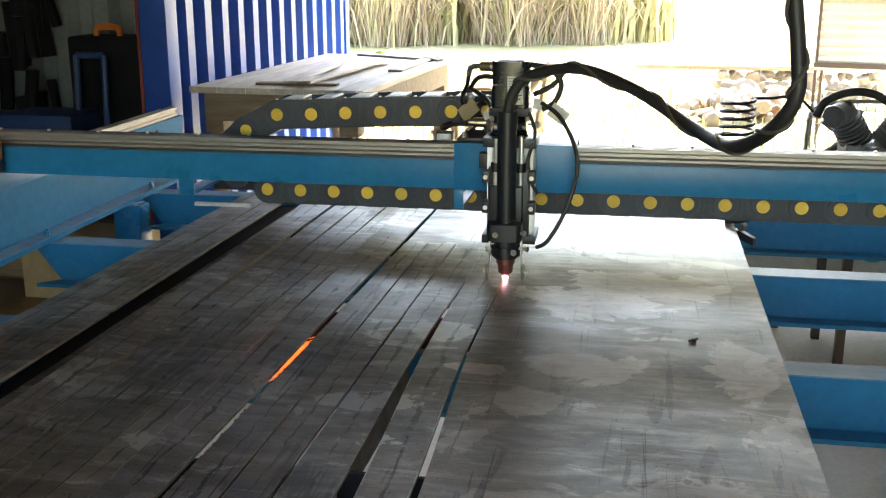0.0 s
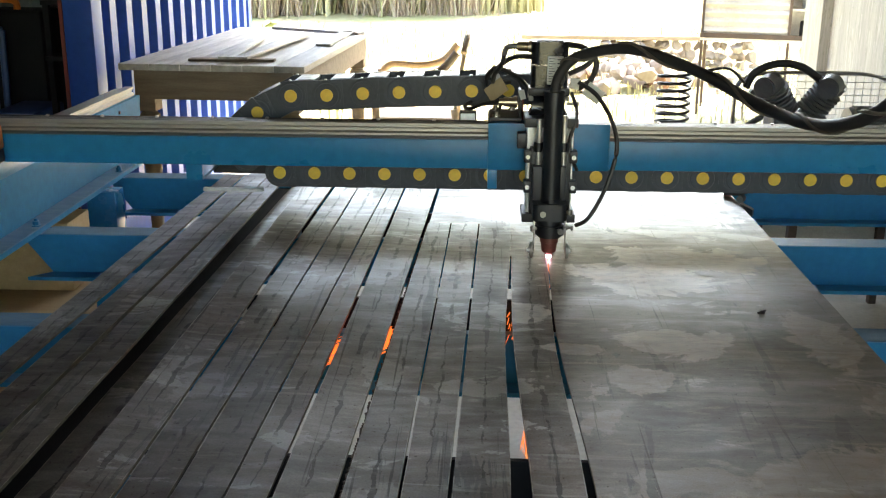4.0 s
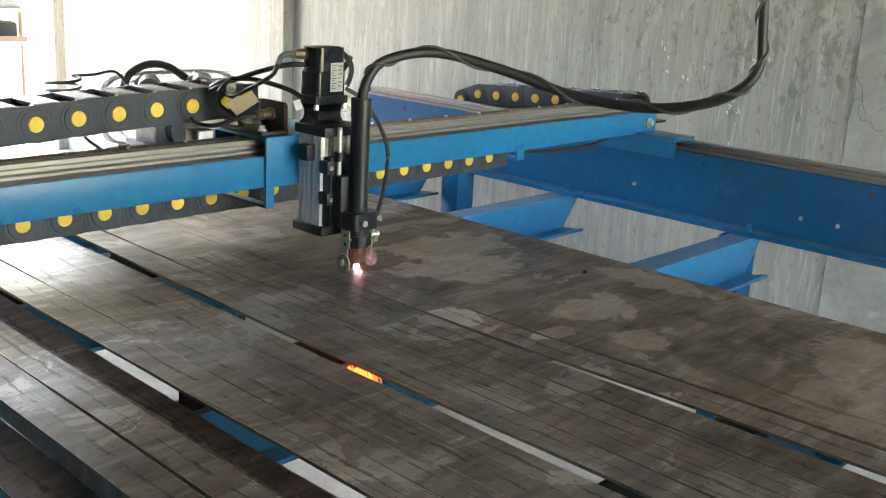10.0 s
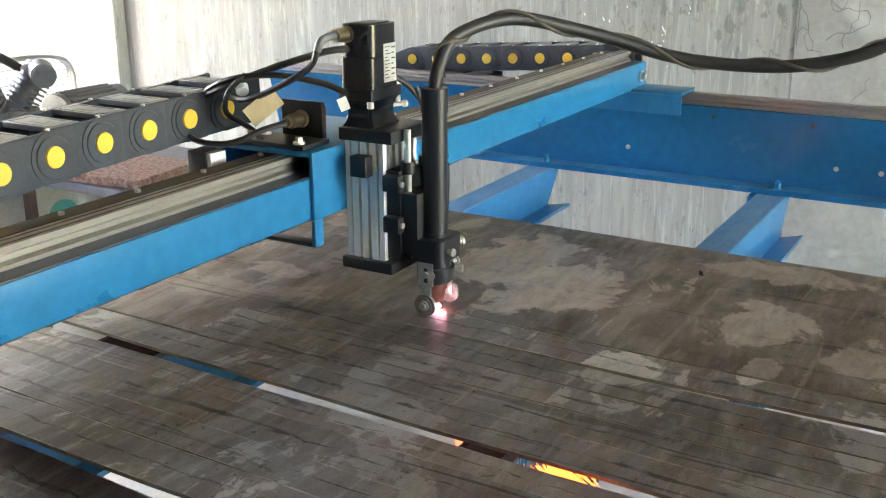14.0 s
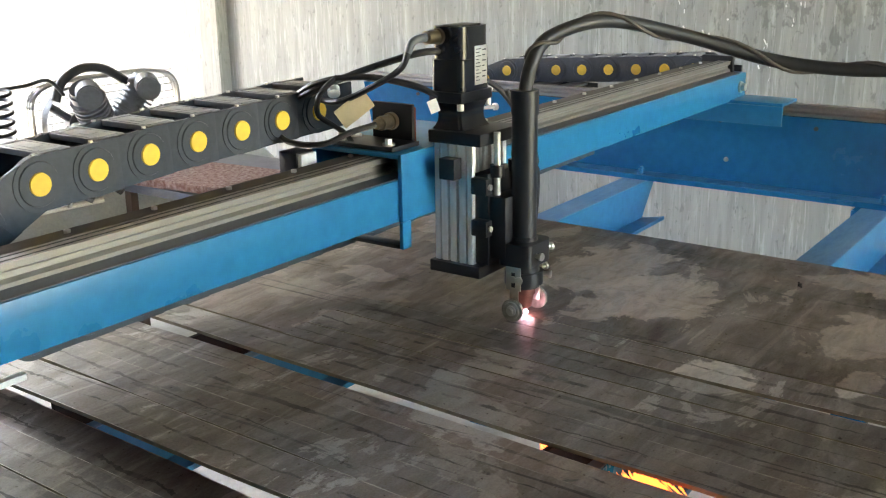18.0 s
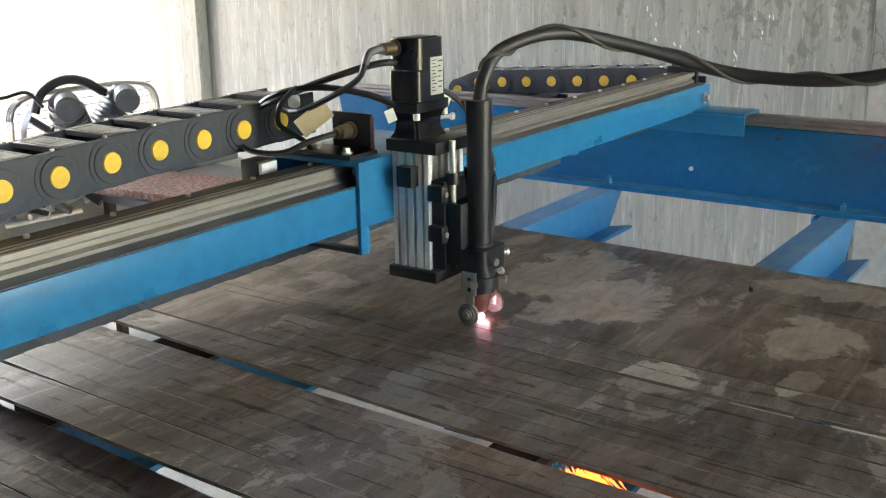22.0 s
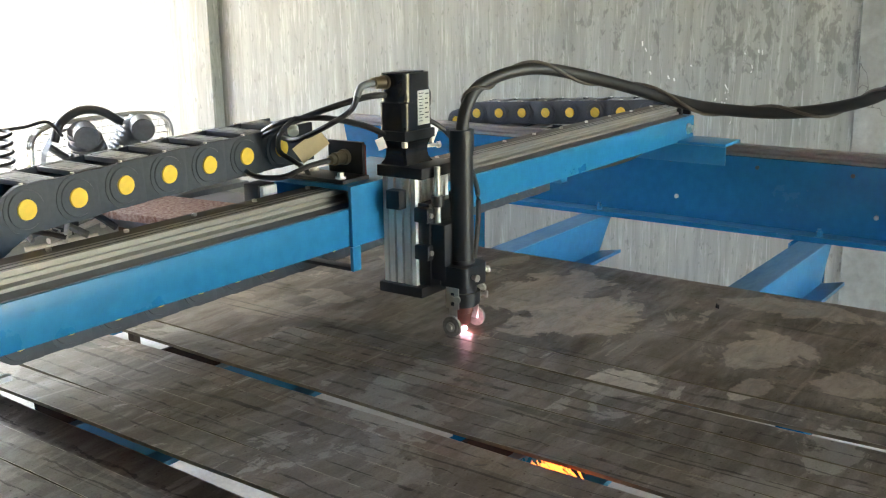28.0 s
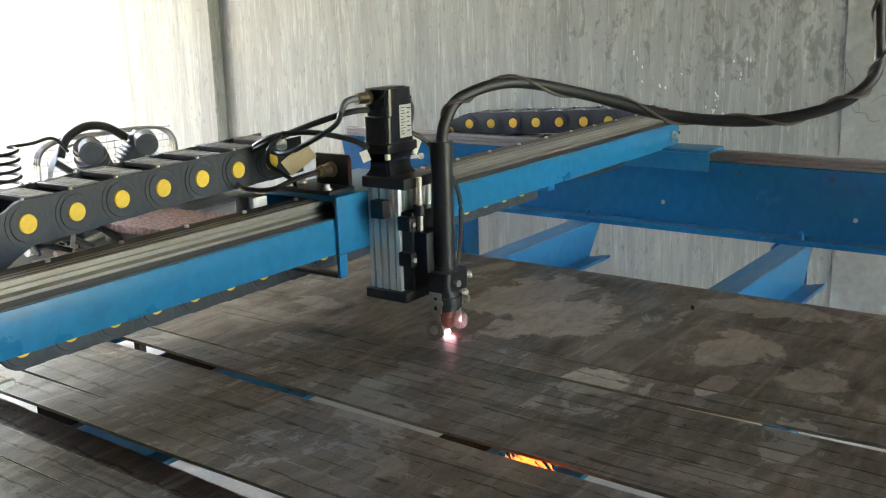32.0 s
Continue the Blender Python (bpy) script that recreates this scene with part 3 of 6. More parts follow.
rod(bolt_bm, (0, 0, 0), (0, 0, 0.002), 0.009, seg=18)
rod(bolt_bm, (0, 0, 0.002), (0, 0, 0.010), 0.0065, seg=6)
rod(bolt_bm, (0, 0, 0.010), (0, 0, 0.015), 0.0038, seg=10)
BOLT = mesh_of("bolt", bolt_bm, BRIGHT)
blue_bolt = BOLT.copy()
blue_bolt.materials[0] = BLUE


def bolt(parent, m, data=None):
    ob = new("bolt", data or BOLT)
    ob.parent = parent
    ob.matrix_local = m
    return ob


BEAM_Y = [0.545 + 0.487 * k for k in range(-4, 2)]
for y in BEAM_Y:
    c = B()
    prof = [(0.0, 0.645, 1.0), (0.055, 0.645, 1.0), (0.055, 0.638, 0.997), (0.007, 0.638, 0.997), (0.007, 0.570, 0.942), (0.05, 0.570, 0.942), (0.05, 0.563, 0.94),
            (-0.035, 0.563, 0.978), (-0.035, 0.570, 0.978), (0.0, 0.570, 0.942)]
    ends = [[c.verts.new((s * xt, y + py, z)) for py, z, xt in prof] for s in (-1, 1)]
    for i in range(len(prof)):
        j = (i + 1) % len(prof)
        c.faces.new((ends[0][i], ends[0][j], ends[1][j], ends[1][i]))
    for e in ends:
        c.faces.new(e)
    # pale overlay: glare on the crossbeam's top, put in as colour
    part("top_sheen", box(B(), -0.955, 0.955, y + 0.001, y + 0.054, 0.645, 0.6465), GLARE_BLUE, table, "blue crossbeam top with pale glare painted on")
    part("crossbeam", c, BLUE, table, "blue channel crossbeam")
    for s in (1, -1):
        bolt(rails[0 if s > 0 else 1], pose(s * 0.975, y + 0.02, 0.6565), blue_bolt)
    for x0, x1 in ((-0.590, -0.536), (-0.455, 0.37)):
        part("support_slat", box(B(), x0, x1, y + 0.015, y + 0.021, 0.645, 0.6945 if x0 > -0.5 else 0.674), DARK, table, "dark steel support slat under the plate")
for y in (BEAM_Y[1], BEAM_Y[3], BEAM_Y[5] - 0.155):
    for s in (1, -1):
        leg = B()
        box(leg, *sorted((s * 0.93, s * 0.995)), y + 0.008, y + 0.012 + 0.055, 0.012, 0.646, 0.003)
        box(leg, *sorted((s * 0.91, s * 1.015)), y - 0.01, y + 0.085, 0.0, 0.012)
        part("leg", leg, DEEP_BLUE, table, "deep blue box-section leg")
for y in (0.394, -0.02, -0.10, -0.62, 0.78, 1.1):
    bolt(rails[0], pose(1.0045, y, 0.70, 0, -90, 0) @ Matrix.Scale(0.55, 4))
for k in range(14):
    for s in (1, -1):
        h = new("screw", bpy.data.meshes.get("screw") or mesh_of("screw", rod(B(), (0, 0, 0), (0, 0, 0.003), 0.0042, seg=10), INK))
        h.parent = rails[0 if s > 0 else 1]
        h.matrix_local = pose(s * 1.0045, -1.3 + 0.19 * k, 0.778, 0, -90 * s, 0)

# ---------------------------------------------------------------- plate and cut strips
FAR, NEAR, TIPS = 0.62, -1.30, 0.20


def strip_mesh(bm, far, near, y_far, y_near, z, bow, thick=0.004, segs=22, roll=0.0, lane=0.0, span=1.0, edges=None, wave=0.0006):
    """A long flat bar; roll lifts its +x edge, lane shifts its lengthwise coordinate."""
    rows = []
    uv = bm.loops.layers.uv.new("along")
    for k in range(segs + 1):
        y = y_far + (y_near - y_far) * k / segs
        u = (0.45 - y) / 1.15
        xa, xb = far[0] + (near[0] - far[0]) * u, far[1] + (near[1] - far[1]) * u
        if edges:
            xa, xb = edges[0](y), edges[1](y)
        zz = z + bow * math.sin(math.pi * min(max(k / segs, 0), 1)) + wave * math.sin(k * 1.7 + far[0] * 40)
        tilt = math.tan(radians(roll * (0.6 + 0.4 * math.cos(k * 0.37 + far[0] * 25)))) * (xb - xa) / 2
        rows.append([bm.verts.new(p) for p in ((xa, y, zz - tilt), (xb, y, zz + tilt), (xb, y, zz + tilt - thick), (xa, y, zz - tilt - thick))])
    for k, (a, b) in enumerate(zip(rows, rows[1:])):
        for i in range(4):
            f = bm.faces.new((a[i], a[(i + 1) % 4], b[(i + 1) % 4], b[i]))
            f.material_index = 0 if i in (0, 2) else 1
            if i == 0:
                for lp, c in zip(f.loops, ((0, k), (1, k), (1, k + 1), (0, k + 1))):
                    lp[uv].uv = (c[0] * span + lane, c[1] / segs)
    for r in (rows[0], rows[-1][::-1]):
        bm.faces.new(r).material_index = 1
    return bm


STRIPS = [  # far edges, near edges, level above the plate, bow, roll
    ((-0.728, -0.683), (-0.773, -0.731), -0.043, 0.000, 4.0), ((-0.676, -0.612), (-0.707, -0.645), -0.044, 0.001, 3.0),
    ((-0.622, -0.575), (-0.664, -0.614), 0.001, 0.001, 4.0), ((-0.573, -0.530), (-0.607, -0.561), 0.001, 0.002, 4.0),
    ((-0.524, -0.455), (-0.562, -0.500), -0.020, 0.000, 3.0), ((-0.477, -0.419), (-0.502, -0.450), 0.006, 0.001, -5.0),
    ((-0.412, -0.366), (-0.447, -0.400), 0.003, 0.000, -0.8), ((-0.364, -0.308), (-0.398, -0.349), 0.001, 0.000, 0.3),
    ((-0.306, -0.272), (-0.347, -0.308), -0.001, 0.001, 0.6), ((-0.2635, -0.2030), (-0.3000, -0.2455), 0.0045, 0.000, -7.5),
    ((-0.197, -0.160), (-0.239, -0.187), 0.000, 0.0, 0.2), ((-0.158, -0.108), (-0.184, -0.140), 0.0, 0.000, -0.2),
    ((-0.106, -0.050), (-0.136, -0.080), 0.0, 0.000, 0.2), ((-0.0475, -0.0018), (-0.058, -0.0022), 0.000, 0.000, 0.2)]


def sway(y):
    """How far heat has bent the last strips sideways, 0 to 1 along them."""
    return math.cos(math.pi * (y + 0.36) / 0.84) ** 2 if abs(y + 0.36) < 0.42 else 0.0


def lane_edge(y):
    return -0.050 - 0.030 * (0.45 - y) / 1.15 - 0.007 * sway(y)


def cut_edge(y):
    return -0.0006 - 0.009 * sway(y)


def opened(y, start, width):
    """A gap that opens evenly towards the near end."""
    return 0.0016 + width * min(max((start - y) / 0.7, 0.0), 1.6)


EDGES = {12: (lambda y: -0.106 - 0.030 * (0.45 - y) / 1.15, lane_edge),
         13: (lambda y: lane_edge(y) + opened(y, -0.03, 0.018), lambda y: cut_edge(y) - opened(y, -0.12, 0.008))}
STRIP_LABELS = {0: "outermost dull steel strip lying apart, low on the crossbeams", 1: "dark oily steel strip lying low on the crossbeams", 2: "long oily steel strip jutting out past its neighbours",
                3: "long steel strip bowed up beside a dark gap", 4: "dark steel strip sunk below its neighbours", 13: "freshly cut steel strip beside the torch, its edge still hot"}
random.seed(4)
strips = []
for i, (fa, ne, lift, bow, roll) in enumerate(STRIPS):
    y_far = 0.0015 if i == 13 else TIPS if i > 9 else FAR + (0.14 if i < 4 else random.uniform(-0.02, 0.02))
    ob = solid("steel_strip", strip_mesh(B(), fa, ne, y_far, NEAR, TOP + lift, bow, roll=roll if i < 10 else 0.0, edges=EDGES.get(i), wave=0.0006 if i < 10 else 0.0), [OILY_STEEL if i < 4 else STRIP_STEEL, EDGE],
               STRIP_LABELS.get(i, "narrow cut strip of dark hot-rolled steel lying on the table"), "steel strip", "strips cut from the plate")
    strips.append(ob)
def right_edge(y):
    return 0.400 - 0.012 * (0.45 - y) / 1.15


def plate_mesh():
    """The plate; ahead of the torch and past the tips of the last cuts it is still one sheet with the strips."""
    ys = [NEAR + (0.0015 - NEAR) * k / 30 for k in range(31)]
    rim = [(cut_edge(y), y) for y in ys]
    rim += [(lane_edge(y), y) for y in (0.0015, 0.05, 0.10, 0.15, TIPS)]
    rim += [(-0.1965 - 0.0365 * (0.45 - y) / 1.15, y) for y in (TIPS, FAR)]
    rim += [(right_edge(y), y) for y in (FAR, 0.0, -0.6, NEAR)]
    bm = B()
    uv = bm.loops.layers.uv.new("along")
    hi, lo = [bm.verts.new((x, y, TOP)) for x, y in rim], [bm.verts.new((x, y, TOP - 0.004)) for x, y in rim]
    bm.faces.new(hi)
    bm.faces.new(lo[::-1])
    for k in range(len(rim)):
        n = (k + 1) % len(rim)
        bm.faces.new((lo[k], lo[n], hi[n], hi[k])).material_index = 1
    for f in bm.faces:
        for lp in f.loops:
            lp[uv].uv = (0.2, 0.5)
    return bm


plate = solid("steel_plate", plate_mesh(), [STEEL, EDGE], "large uncut hot-rolled steel plate with pale scale patches", "steel plate")
SLAG = material("slag_crusted_bar", (0.27, 0.25, 0.205), 0.85, 0.0, (0.13, 0.115, 0.09), 30, 0.9, 0.8, 160, dirt=(0.26, 0.25, 0.22), dirt_scale=12)
for far, near, y0, y1, z, h in (((-0.078, -0.072), (-0.108, -0.102), -0.36, -1.28, 0.688, 0.042), ((-0.474, -0.467), (-0.502, -0.495), 0.43, -1.28, 0.6755, 0.024)):
    part("lengthwise_bar", strip_mesh(B(), far, near, y0 - LATE, y1 - LATE, z, 0.0, thick=h), SLAG, table, "slag-crusted lengthwise support bar").location = (0, 0, 0)
# black flat added under the gap to draw its deep shadow
part("lengthwise_bar", strip_mesh(B(), (-0.575, -0.500), (-0.600, -0.535), 0.55 - LATE, -1.28 - LATE, 0.676, 0.0, thick=0.022), DARK, table, "added black flat standing in for the gap's deep shadow")
for x0, x1 in ((-0.618, -0.600),):
    part("lengthwise_bar", strip_mesh(B(), (x0, x1), (x0 - 0.035, x1 - 0.035), 0.55 - LATE, -1.28 - LATE, 0.694, 0.0, thick=0.036), SLAG, table, "slag-crusted lengthwise support bar")
random.seed(29)
dross = B()
for k in range(170):                                 # beads of dross hanging along the lower edge of the first attached strip
    y = TIPS - 0.004 - 0.0075 * k + random.uniform(-0.002, 0.002)
    x = -0.197 - 0.042 * (0.45 - y) / 1.15
    r = random.uniform(0.0012, 0.0034)
    rod(dross, (x - 0.0006, y, TOP - 0.002), (x - 0.0012, y + random.uniform(-0.002, 0.002), TOP - 0.0045 - random.uniform(0.0005, 0.0035)), r, r * 0.5, seg=6)
tagged(part("dross", dross, RUST, strips[10], "dark beads of dross along the cut"), kind="stuff")
kerf = solid("hot_kerf", box(B(), -0.0030, -0.0012, -0.07, -0.004, TOP - 0.004, TOP - 0.002), HOT, "glowing orange cut behind the torch", "hot cut")

# ---------------------------------------------------------------- gantry
gantry = thing("gantry", "blue box-beam gantry spanning the cutting table", "gantry")
beam = part("beam", box(B(), -1.04, 1.045, 0.106, 0.205, 0.823, 0.873, 0.003), BLUE, gantry, "bright blue box-section beam")


def profile_x(parent, name, prof, x0, x1, mat, label=""):
    bm = B()
    a = [bm.verts.new((x0, y, z)) for y, z in prof]
    b = [bm.verts.new((x1, y, z)) for y, z in prof]
    for i in range(len(prof)):
        j = (i + 1) % len(prof)
        bm.faces.new((a[i], a[j], b[j], b[i]))
    bm.faces.new(a)
    bm.faces.new(b[::-1])
    return part(name, bm, mat, parent, label)


profile_x(gantry, "guide_rail", [(0.132, 0.873), (0.156, 0.873), (0.156, 0.878), (0.151, 0.881), (0.151, 0.886), (0.156, 0.889), (0.156, 0.895), (0.132, 0.895), (0.132, 0.889), (0.137, 0.886), (0.137, 0.881), (0.132, 0.878)],
          -1.03, 1.03, GUIDE, "oiled steel linear guide")
SLATE = material("grimy_beam_top", (0.060, 0.076, 0.098), 0.42, 0.0, (0.048, 0.058, 0.074), 4, 0.5, 0.05, 150, (0.05, 1, 1))
part("top_film", box(B(), -1.035, 1.02, 0.1085, 0.2025, 0.8725, 0.8742), SLATE, beam, "grimy dark top of the beam")
# grooves drawn as flat strips, their shade given by dark ink
for y0, y1, z in ((0.1375, 0.1395, 0.8951), (0.1480, 0.1500, 0.8951)):
    part("groove", box(B(), -1.028, 1.02, y0, y1, z - 0.0006, z + 0.0003), INK, gantry, "flat dark strip drawn as a shaded groove in the guide")
part("wiper_strip", box(B(), -1.03, 1.02, 0.1575, 0.1645, 0.8742, 0.8842, 0.0008), GUIDE, gantry, "thin steel strip beside the guide")
RACK = material("dull_rack_steel", (0.085, 0.068, 0.056), 0.5, 0.3, (0.055, 0.046, 0.04), 8, 0.5, 0.1, 200, (0.2, 1, 1), spec=0.3)
profile_x(gantry, "rack", [(0.166, 0.873), (0.190, 0.873), (0.190, 0.892), (0.166, 0.892)], -1.03, 1.03, RACK, "dull steel gear rack")
screw = mesh_of("screw_top", rod(rod(B(), (0, 0, 0), (0, 0, 0.003), 0.0032, seg=10), (0, 0, 0.003), (0, 0, 0.0035), 0.0015, seg=6), BRIGHT)
for k in range(21):
    h = new("screw", screw)
    h.parent, h.location = gantry, (-0.98 + 0.098 * k, 0.178, 0.892)
part("stop", box(B(), 1.022, 1.034, 0.128, 0.192, 0.873, 0.905, 0.001), BLACK, gantry, "black end stop")
part("end_bolt", rod(rod(B(), (1.011, 0.1055, 0.847), (1.011, 0.102, 0.847), 0.012, seg=20), (1.011, 0.102, 0.847), (1.011, 0.094, 0.847), 0.008, seg=6), BRIGHT, gantry)
for s in (1, -1):
    sad = B()
    box(sad, *sorted((s * 0.962, s * 1.049)), 0.003, 0.30, 0.821, 0.827, 0.001)
    box(sad, *sorted((s * 0.962, s * 0.968)), 0.003, 0.30, 0.783, 0.8205, 0.001)
    box(sad, *sorted((s * 1.043, s * 1.049)), 0.003, 0.30, 0.797 + 0.02, 0.8205, 0.001)
    saddle = part("end_saddle", sad, BLUE, gantry, "blue inverted channel saddle over the side rail")
    hang = B()
    xa, xb = (0.698, 0.724) if s > 0 else (-0.658, -0.628)
    box(hang, xa, xb, 0.206, 0.244, 0.835, 0.841, 0.001)
    box(hang, xa, xb, 0.238, 0.244, 0.765, 0.835, 0.001)
    box(hang, xa, xb, 0.244, 0.369, 0.765, 0.771, 0.001)
    part("hanger", hang, BLUE, gantry, "blue bracket under the beam")
part("tray", box(B(), -0.64, 0.71, 0.368, 0.374, 0.750, 0.79), BLACK, gantry, "black angle carrying the lower chain run")
part("tray_end", box(B(), -0.626, -0.515, 0.232, 0.242, 0.746, 0.752), WHITE_BAR, gantry, "pale end angle of the chain tray")

# ---------------------------------------------------------------- drag chains
PITCH = 0.066


def link_parts():
    """One link, its pivot at the origin, running to +x: front cheek, back cheek, top and bottom bar, cap."""
    out = []
    for y0, y1 in ((0.0, 0.007), (0.083, 0.090)):
        cheek = B()
        rod(cheek, (0, y0, 0), (0, y1, 0), 0.0275, seg=28)
        box(cheek, 0.0, PITCH + 0.002, y0 + 0.0012, y1 - 0.0012, -0.0270, 0.0270, 0.0012)
        box(cheek, 0.004, 0.030, y0 + 0.0006, y1 - 0.0006, -0.0275, 0.0275, 0.001)
        ya, yb = (y0 + 0.0002, y0 - 0.0014) if y0 == 0 else (y1 - 0.0002, y1 + 0.0014)
        rod(cheek, (0, ya, 0), (0, yb, 0), 0.0225, 0.0215, seg=28)
        out.append(mesh_of("link", cheek, CHAIN))
    for z0, z1 in ((0.0215, 0.0278), (-0.0278, -0.0215)):
        bar = B()
        lip = z1 if z0 > 0 else z0
        box(bar, 0.008, 0.044, 0.0062, 0.0838, z0, z1, 0.0012)
        for k in (0.0115, 0.0375):                   # raised ribs, end tabs and the snap-in notches of a bar
            box(bar, k, k + 0.003, 0.016, 0.074, lip - 0.0005, lip + 0.0005)
        for yy in (0.0085, 0.0745):
            box(bar, 0.014, 0.038, yy, yy + 0.007, lip - 0.0006, lip + 0.0008, 0.0003)
        box(bar, 0.020, 0.032, 0.034, 0.056, lip - 0.0004, lip + 0.0004)
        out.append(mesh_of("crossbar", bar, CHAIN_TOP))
    out.append(mesh_of("cap", rod(B(), (0, -0.0035, 0), (0, -0.0009, 0), 0.0112, 0.0118, seg=24), YELLOW))
    return out


# chain plastic made paler: the sky's sheen on the bars, in the colour
CHAIN_TOP = material("sheen_chain_plastic", (0.30, 0.31, 0.325), 0.34, 0.0, (0.16, 0.166, 0.178), 20, 0.7, 0.1, 150, vary=0.2)
RIVET = mesh_of("rivet", rod(B(), (0, 0.0035, 0.0262), (0, 0.0035, 0.0292), 0.0026, seg=10), BRIGHT)
LINK, CHEEK, BAR_A, BAR_B, CAP = link_parts()


def drag_chain(label, poses):
    ch = thing("drag_chain", label, "cable chain", group="drag chains")
    for m in poses:
        lk = new("link", LINK)
        lk.parent, lk.matrix_local = ch, m
        for nm, d in (("rivet", RIVET), ("inner_cheek", CHEEK), ("crossbar", BAR_A), ("crossbar", BAR_B), ("cap", CAP)):
            o = new(nm, d)
            o.parent = lk
        far_rivet = new("rivet", RIVET)
        far_rivet.parent, far_rivet.location = lk, (0, 0.083, 0)
    return ch


def run(points):
    """Link poses along pivots given as (x, z) in the plane y."""
    out = []
    for (xa, za), (xb, zb) in zip(points, points[1:]):
        out.append((xa, za, math.degrees(math.atan2(zb - za, xb - xa))))
    return out


top_z = [0.890, 0.921, 0.923, 0.927, 0.930, 0.932, 0.934, 0.936, 0.938]
upper = [(-0.523, 0.890)] + [(-0.461 + PITCH * k, z) for k, z in enumerate(top_z[1:])]
lower = [(-0.487 + PITCH * k * 0.990, 0.7775) for k in range(19)]
bend = [(-0.487, 0.7775), (-0.548, 0.806), (-0.563, 0.852), (-0.523, 0.890)]
chain_poses = [pose(x, 0.256, z, 0, -a, 0) for x, z, a in run(upper)]
chain_poses += [pose(x, 0.258, z, 0, -a, 0) for x, z, a in run(lower)]
chain_poses += [pose(x, 0.252, z, 0, -a, 0) for x, z, a in run(bend)[1:]]
chain_x = drag_chain("black plastic drag chain with yellow caps looped behind the gantry beam", chain_poses)
ys = [(0.232 + PITCH * k, 0.8675 - 0.0043 * k) for k in range(8)]
side = run(ys + [(0.755, 0.815)]) + [(0.755, 0.815, -150)] + run([(0.700, 0.7835), (0.634, 0.7835), (0.568, 0.7835), (0.502, 0.7835)])
chain_y = drag_chain("black plastic drag chain with yellow caps along the side rail", [Matrix.Translation((1.083, 0, 0)) @ pose(0, 0, 0, 0, 0, 90) @ Matrix.Scale(-1, 4, (0, 1, 0)) @ pose(x, 0, z, 0, -a, 0) for x, z, a in side])
tray2 = part("chain_tray", box(B(), 1.078, 1.20, -1.0, 1.15, 0.745, 0.750), BLUE, table, "blue sheet chain tray")
part("chain_anchor", box(box(B(), 1.06, 1.19, 0.165, 0.215, 0.827, 0.833), 1.052, 1.058, 0.12, 0.215, 0.80, 0.885), BLACK, gantry, "black end bracket of the side chain")

# ---------------------------------------------------------------- carriage, lift and torch
carr = thing("torch_carriage", "blue carriage with black servo motor, aluminium lift and plasma torch", "torch carriage")
sad = B()
box(sad, -0.101, 0.103, 0.100, 0.1055, 0.823, 0.903, 0.001)
box(sad, -0.101, 0.103, 0.1055, 0.235, 0.897, 0.903, 0.001)
box(sad, -0.101, 0.103, 0.2345, 0.240, 0.835, 0.8965, 0.001)
part("saddle", sad, BLUE, carr, "bright blue folded saddle plate")
for x in (-0.07, 0.05):
    part("slider_block", box(B(), x, x + 0.035, 0.122, 0.166, 0.8785, 0.8965, 0.002), CAST, carr)
brk = B()
box(brk, -0.101, -0.085, 0.100, 0.1055, 0.790, 0.8225, 0.001)
tow = part("tow_bracket", brk, BLUE, carr, "blue tow bracket for the chain")
part("tow_arm", box(B(), -0.101, -0.085, 0.1058, 0.242, 0.790, 0.795, 0.001), BLACK, tow, "black arm reaching to the chain")
plate_b = B()
box(plate_b, -0.098, -0.046, 0.115, 0.215, 0.9035, 0.909, 0.001)
box(plate_b, -0.050, -0.045, 0.122, 0.182, 0.909, 0.952, 0.001)
mount = part("connector_plate", plate_b, BLACK, carr, "black angled connector plate")
con = B()
rod(con, (-0.052, 0.150, 0.931), (-0.058, 0.150, 0.931), 0.0105, seg=24)
rod(con, (-0.058, 0.150, 0.931), (-0.075, 0.150, 0.931), 0.0085, seg=24)
rod(con, (-0.075, 0.150, 0.931), (-0.083, 0.150, 0.931), 0.0062, seg=20)
part("connector", con, BRASS, mount, "round metal aviation connector")
for x, y in ((-0.088, 0.128), (-0.088, 0.20), (-0.06, 0.20)):
    part("screw", rod(rod(B(), (x, y, 0.909), (x, y, 0.912), 0.007, seg=16), (x, y, 0.912), (x, y, 0.917), 0.0045, seg=6), BRIGHT, mount)
part("gusset", box(B(), -0.0445, -0.042, 0.122, 0.182, 0.905, 0.948, 0.0005), RED, mount, "thin red gasket strip")
sens = part("limit_switch", box(B(), -0.152, -0.122, 0.215, 0.243, 0.866, 0.902, 0.002), BLACK, carr, "small black limit switch")
part("lid", box(B(), -0.150, -0.124, 0.2085, 0.2148, 0.868, 0.900, 0.001), ALU, sens, "pale switch lid")

# servo motor: lower gearbox body, upper encoder body with rounded corners
MX, MY, MH, MD = -0.004, 0.083, 0.0300, 0.0190


def rounded_block(bm, x0, x1, y0, y1, z0, z1, r):
    made = bmesh.ops.create_cube(bm, size=1.0)["verts"]
    for v in made:
        v.co = Vector((x0 + (v.co.x + 0.5) * (x1 - x0), y0 + (v.co.y + 0.5) * (y1 - y0), z0 + (v.co.z + 0.5) * (z1 - z0)))
    up = [e for e in {e for v in made for e in v.link_edges} if abs((e.verts[0].co - e.verts[1].co).z) > (z1 - z0) * 0.9]
    bmesh.ops.bevel(bm, geom=up, offset=r, segments=5, affect="EDGES", profile=0.5)
    return bm


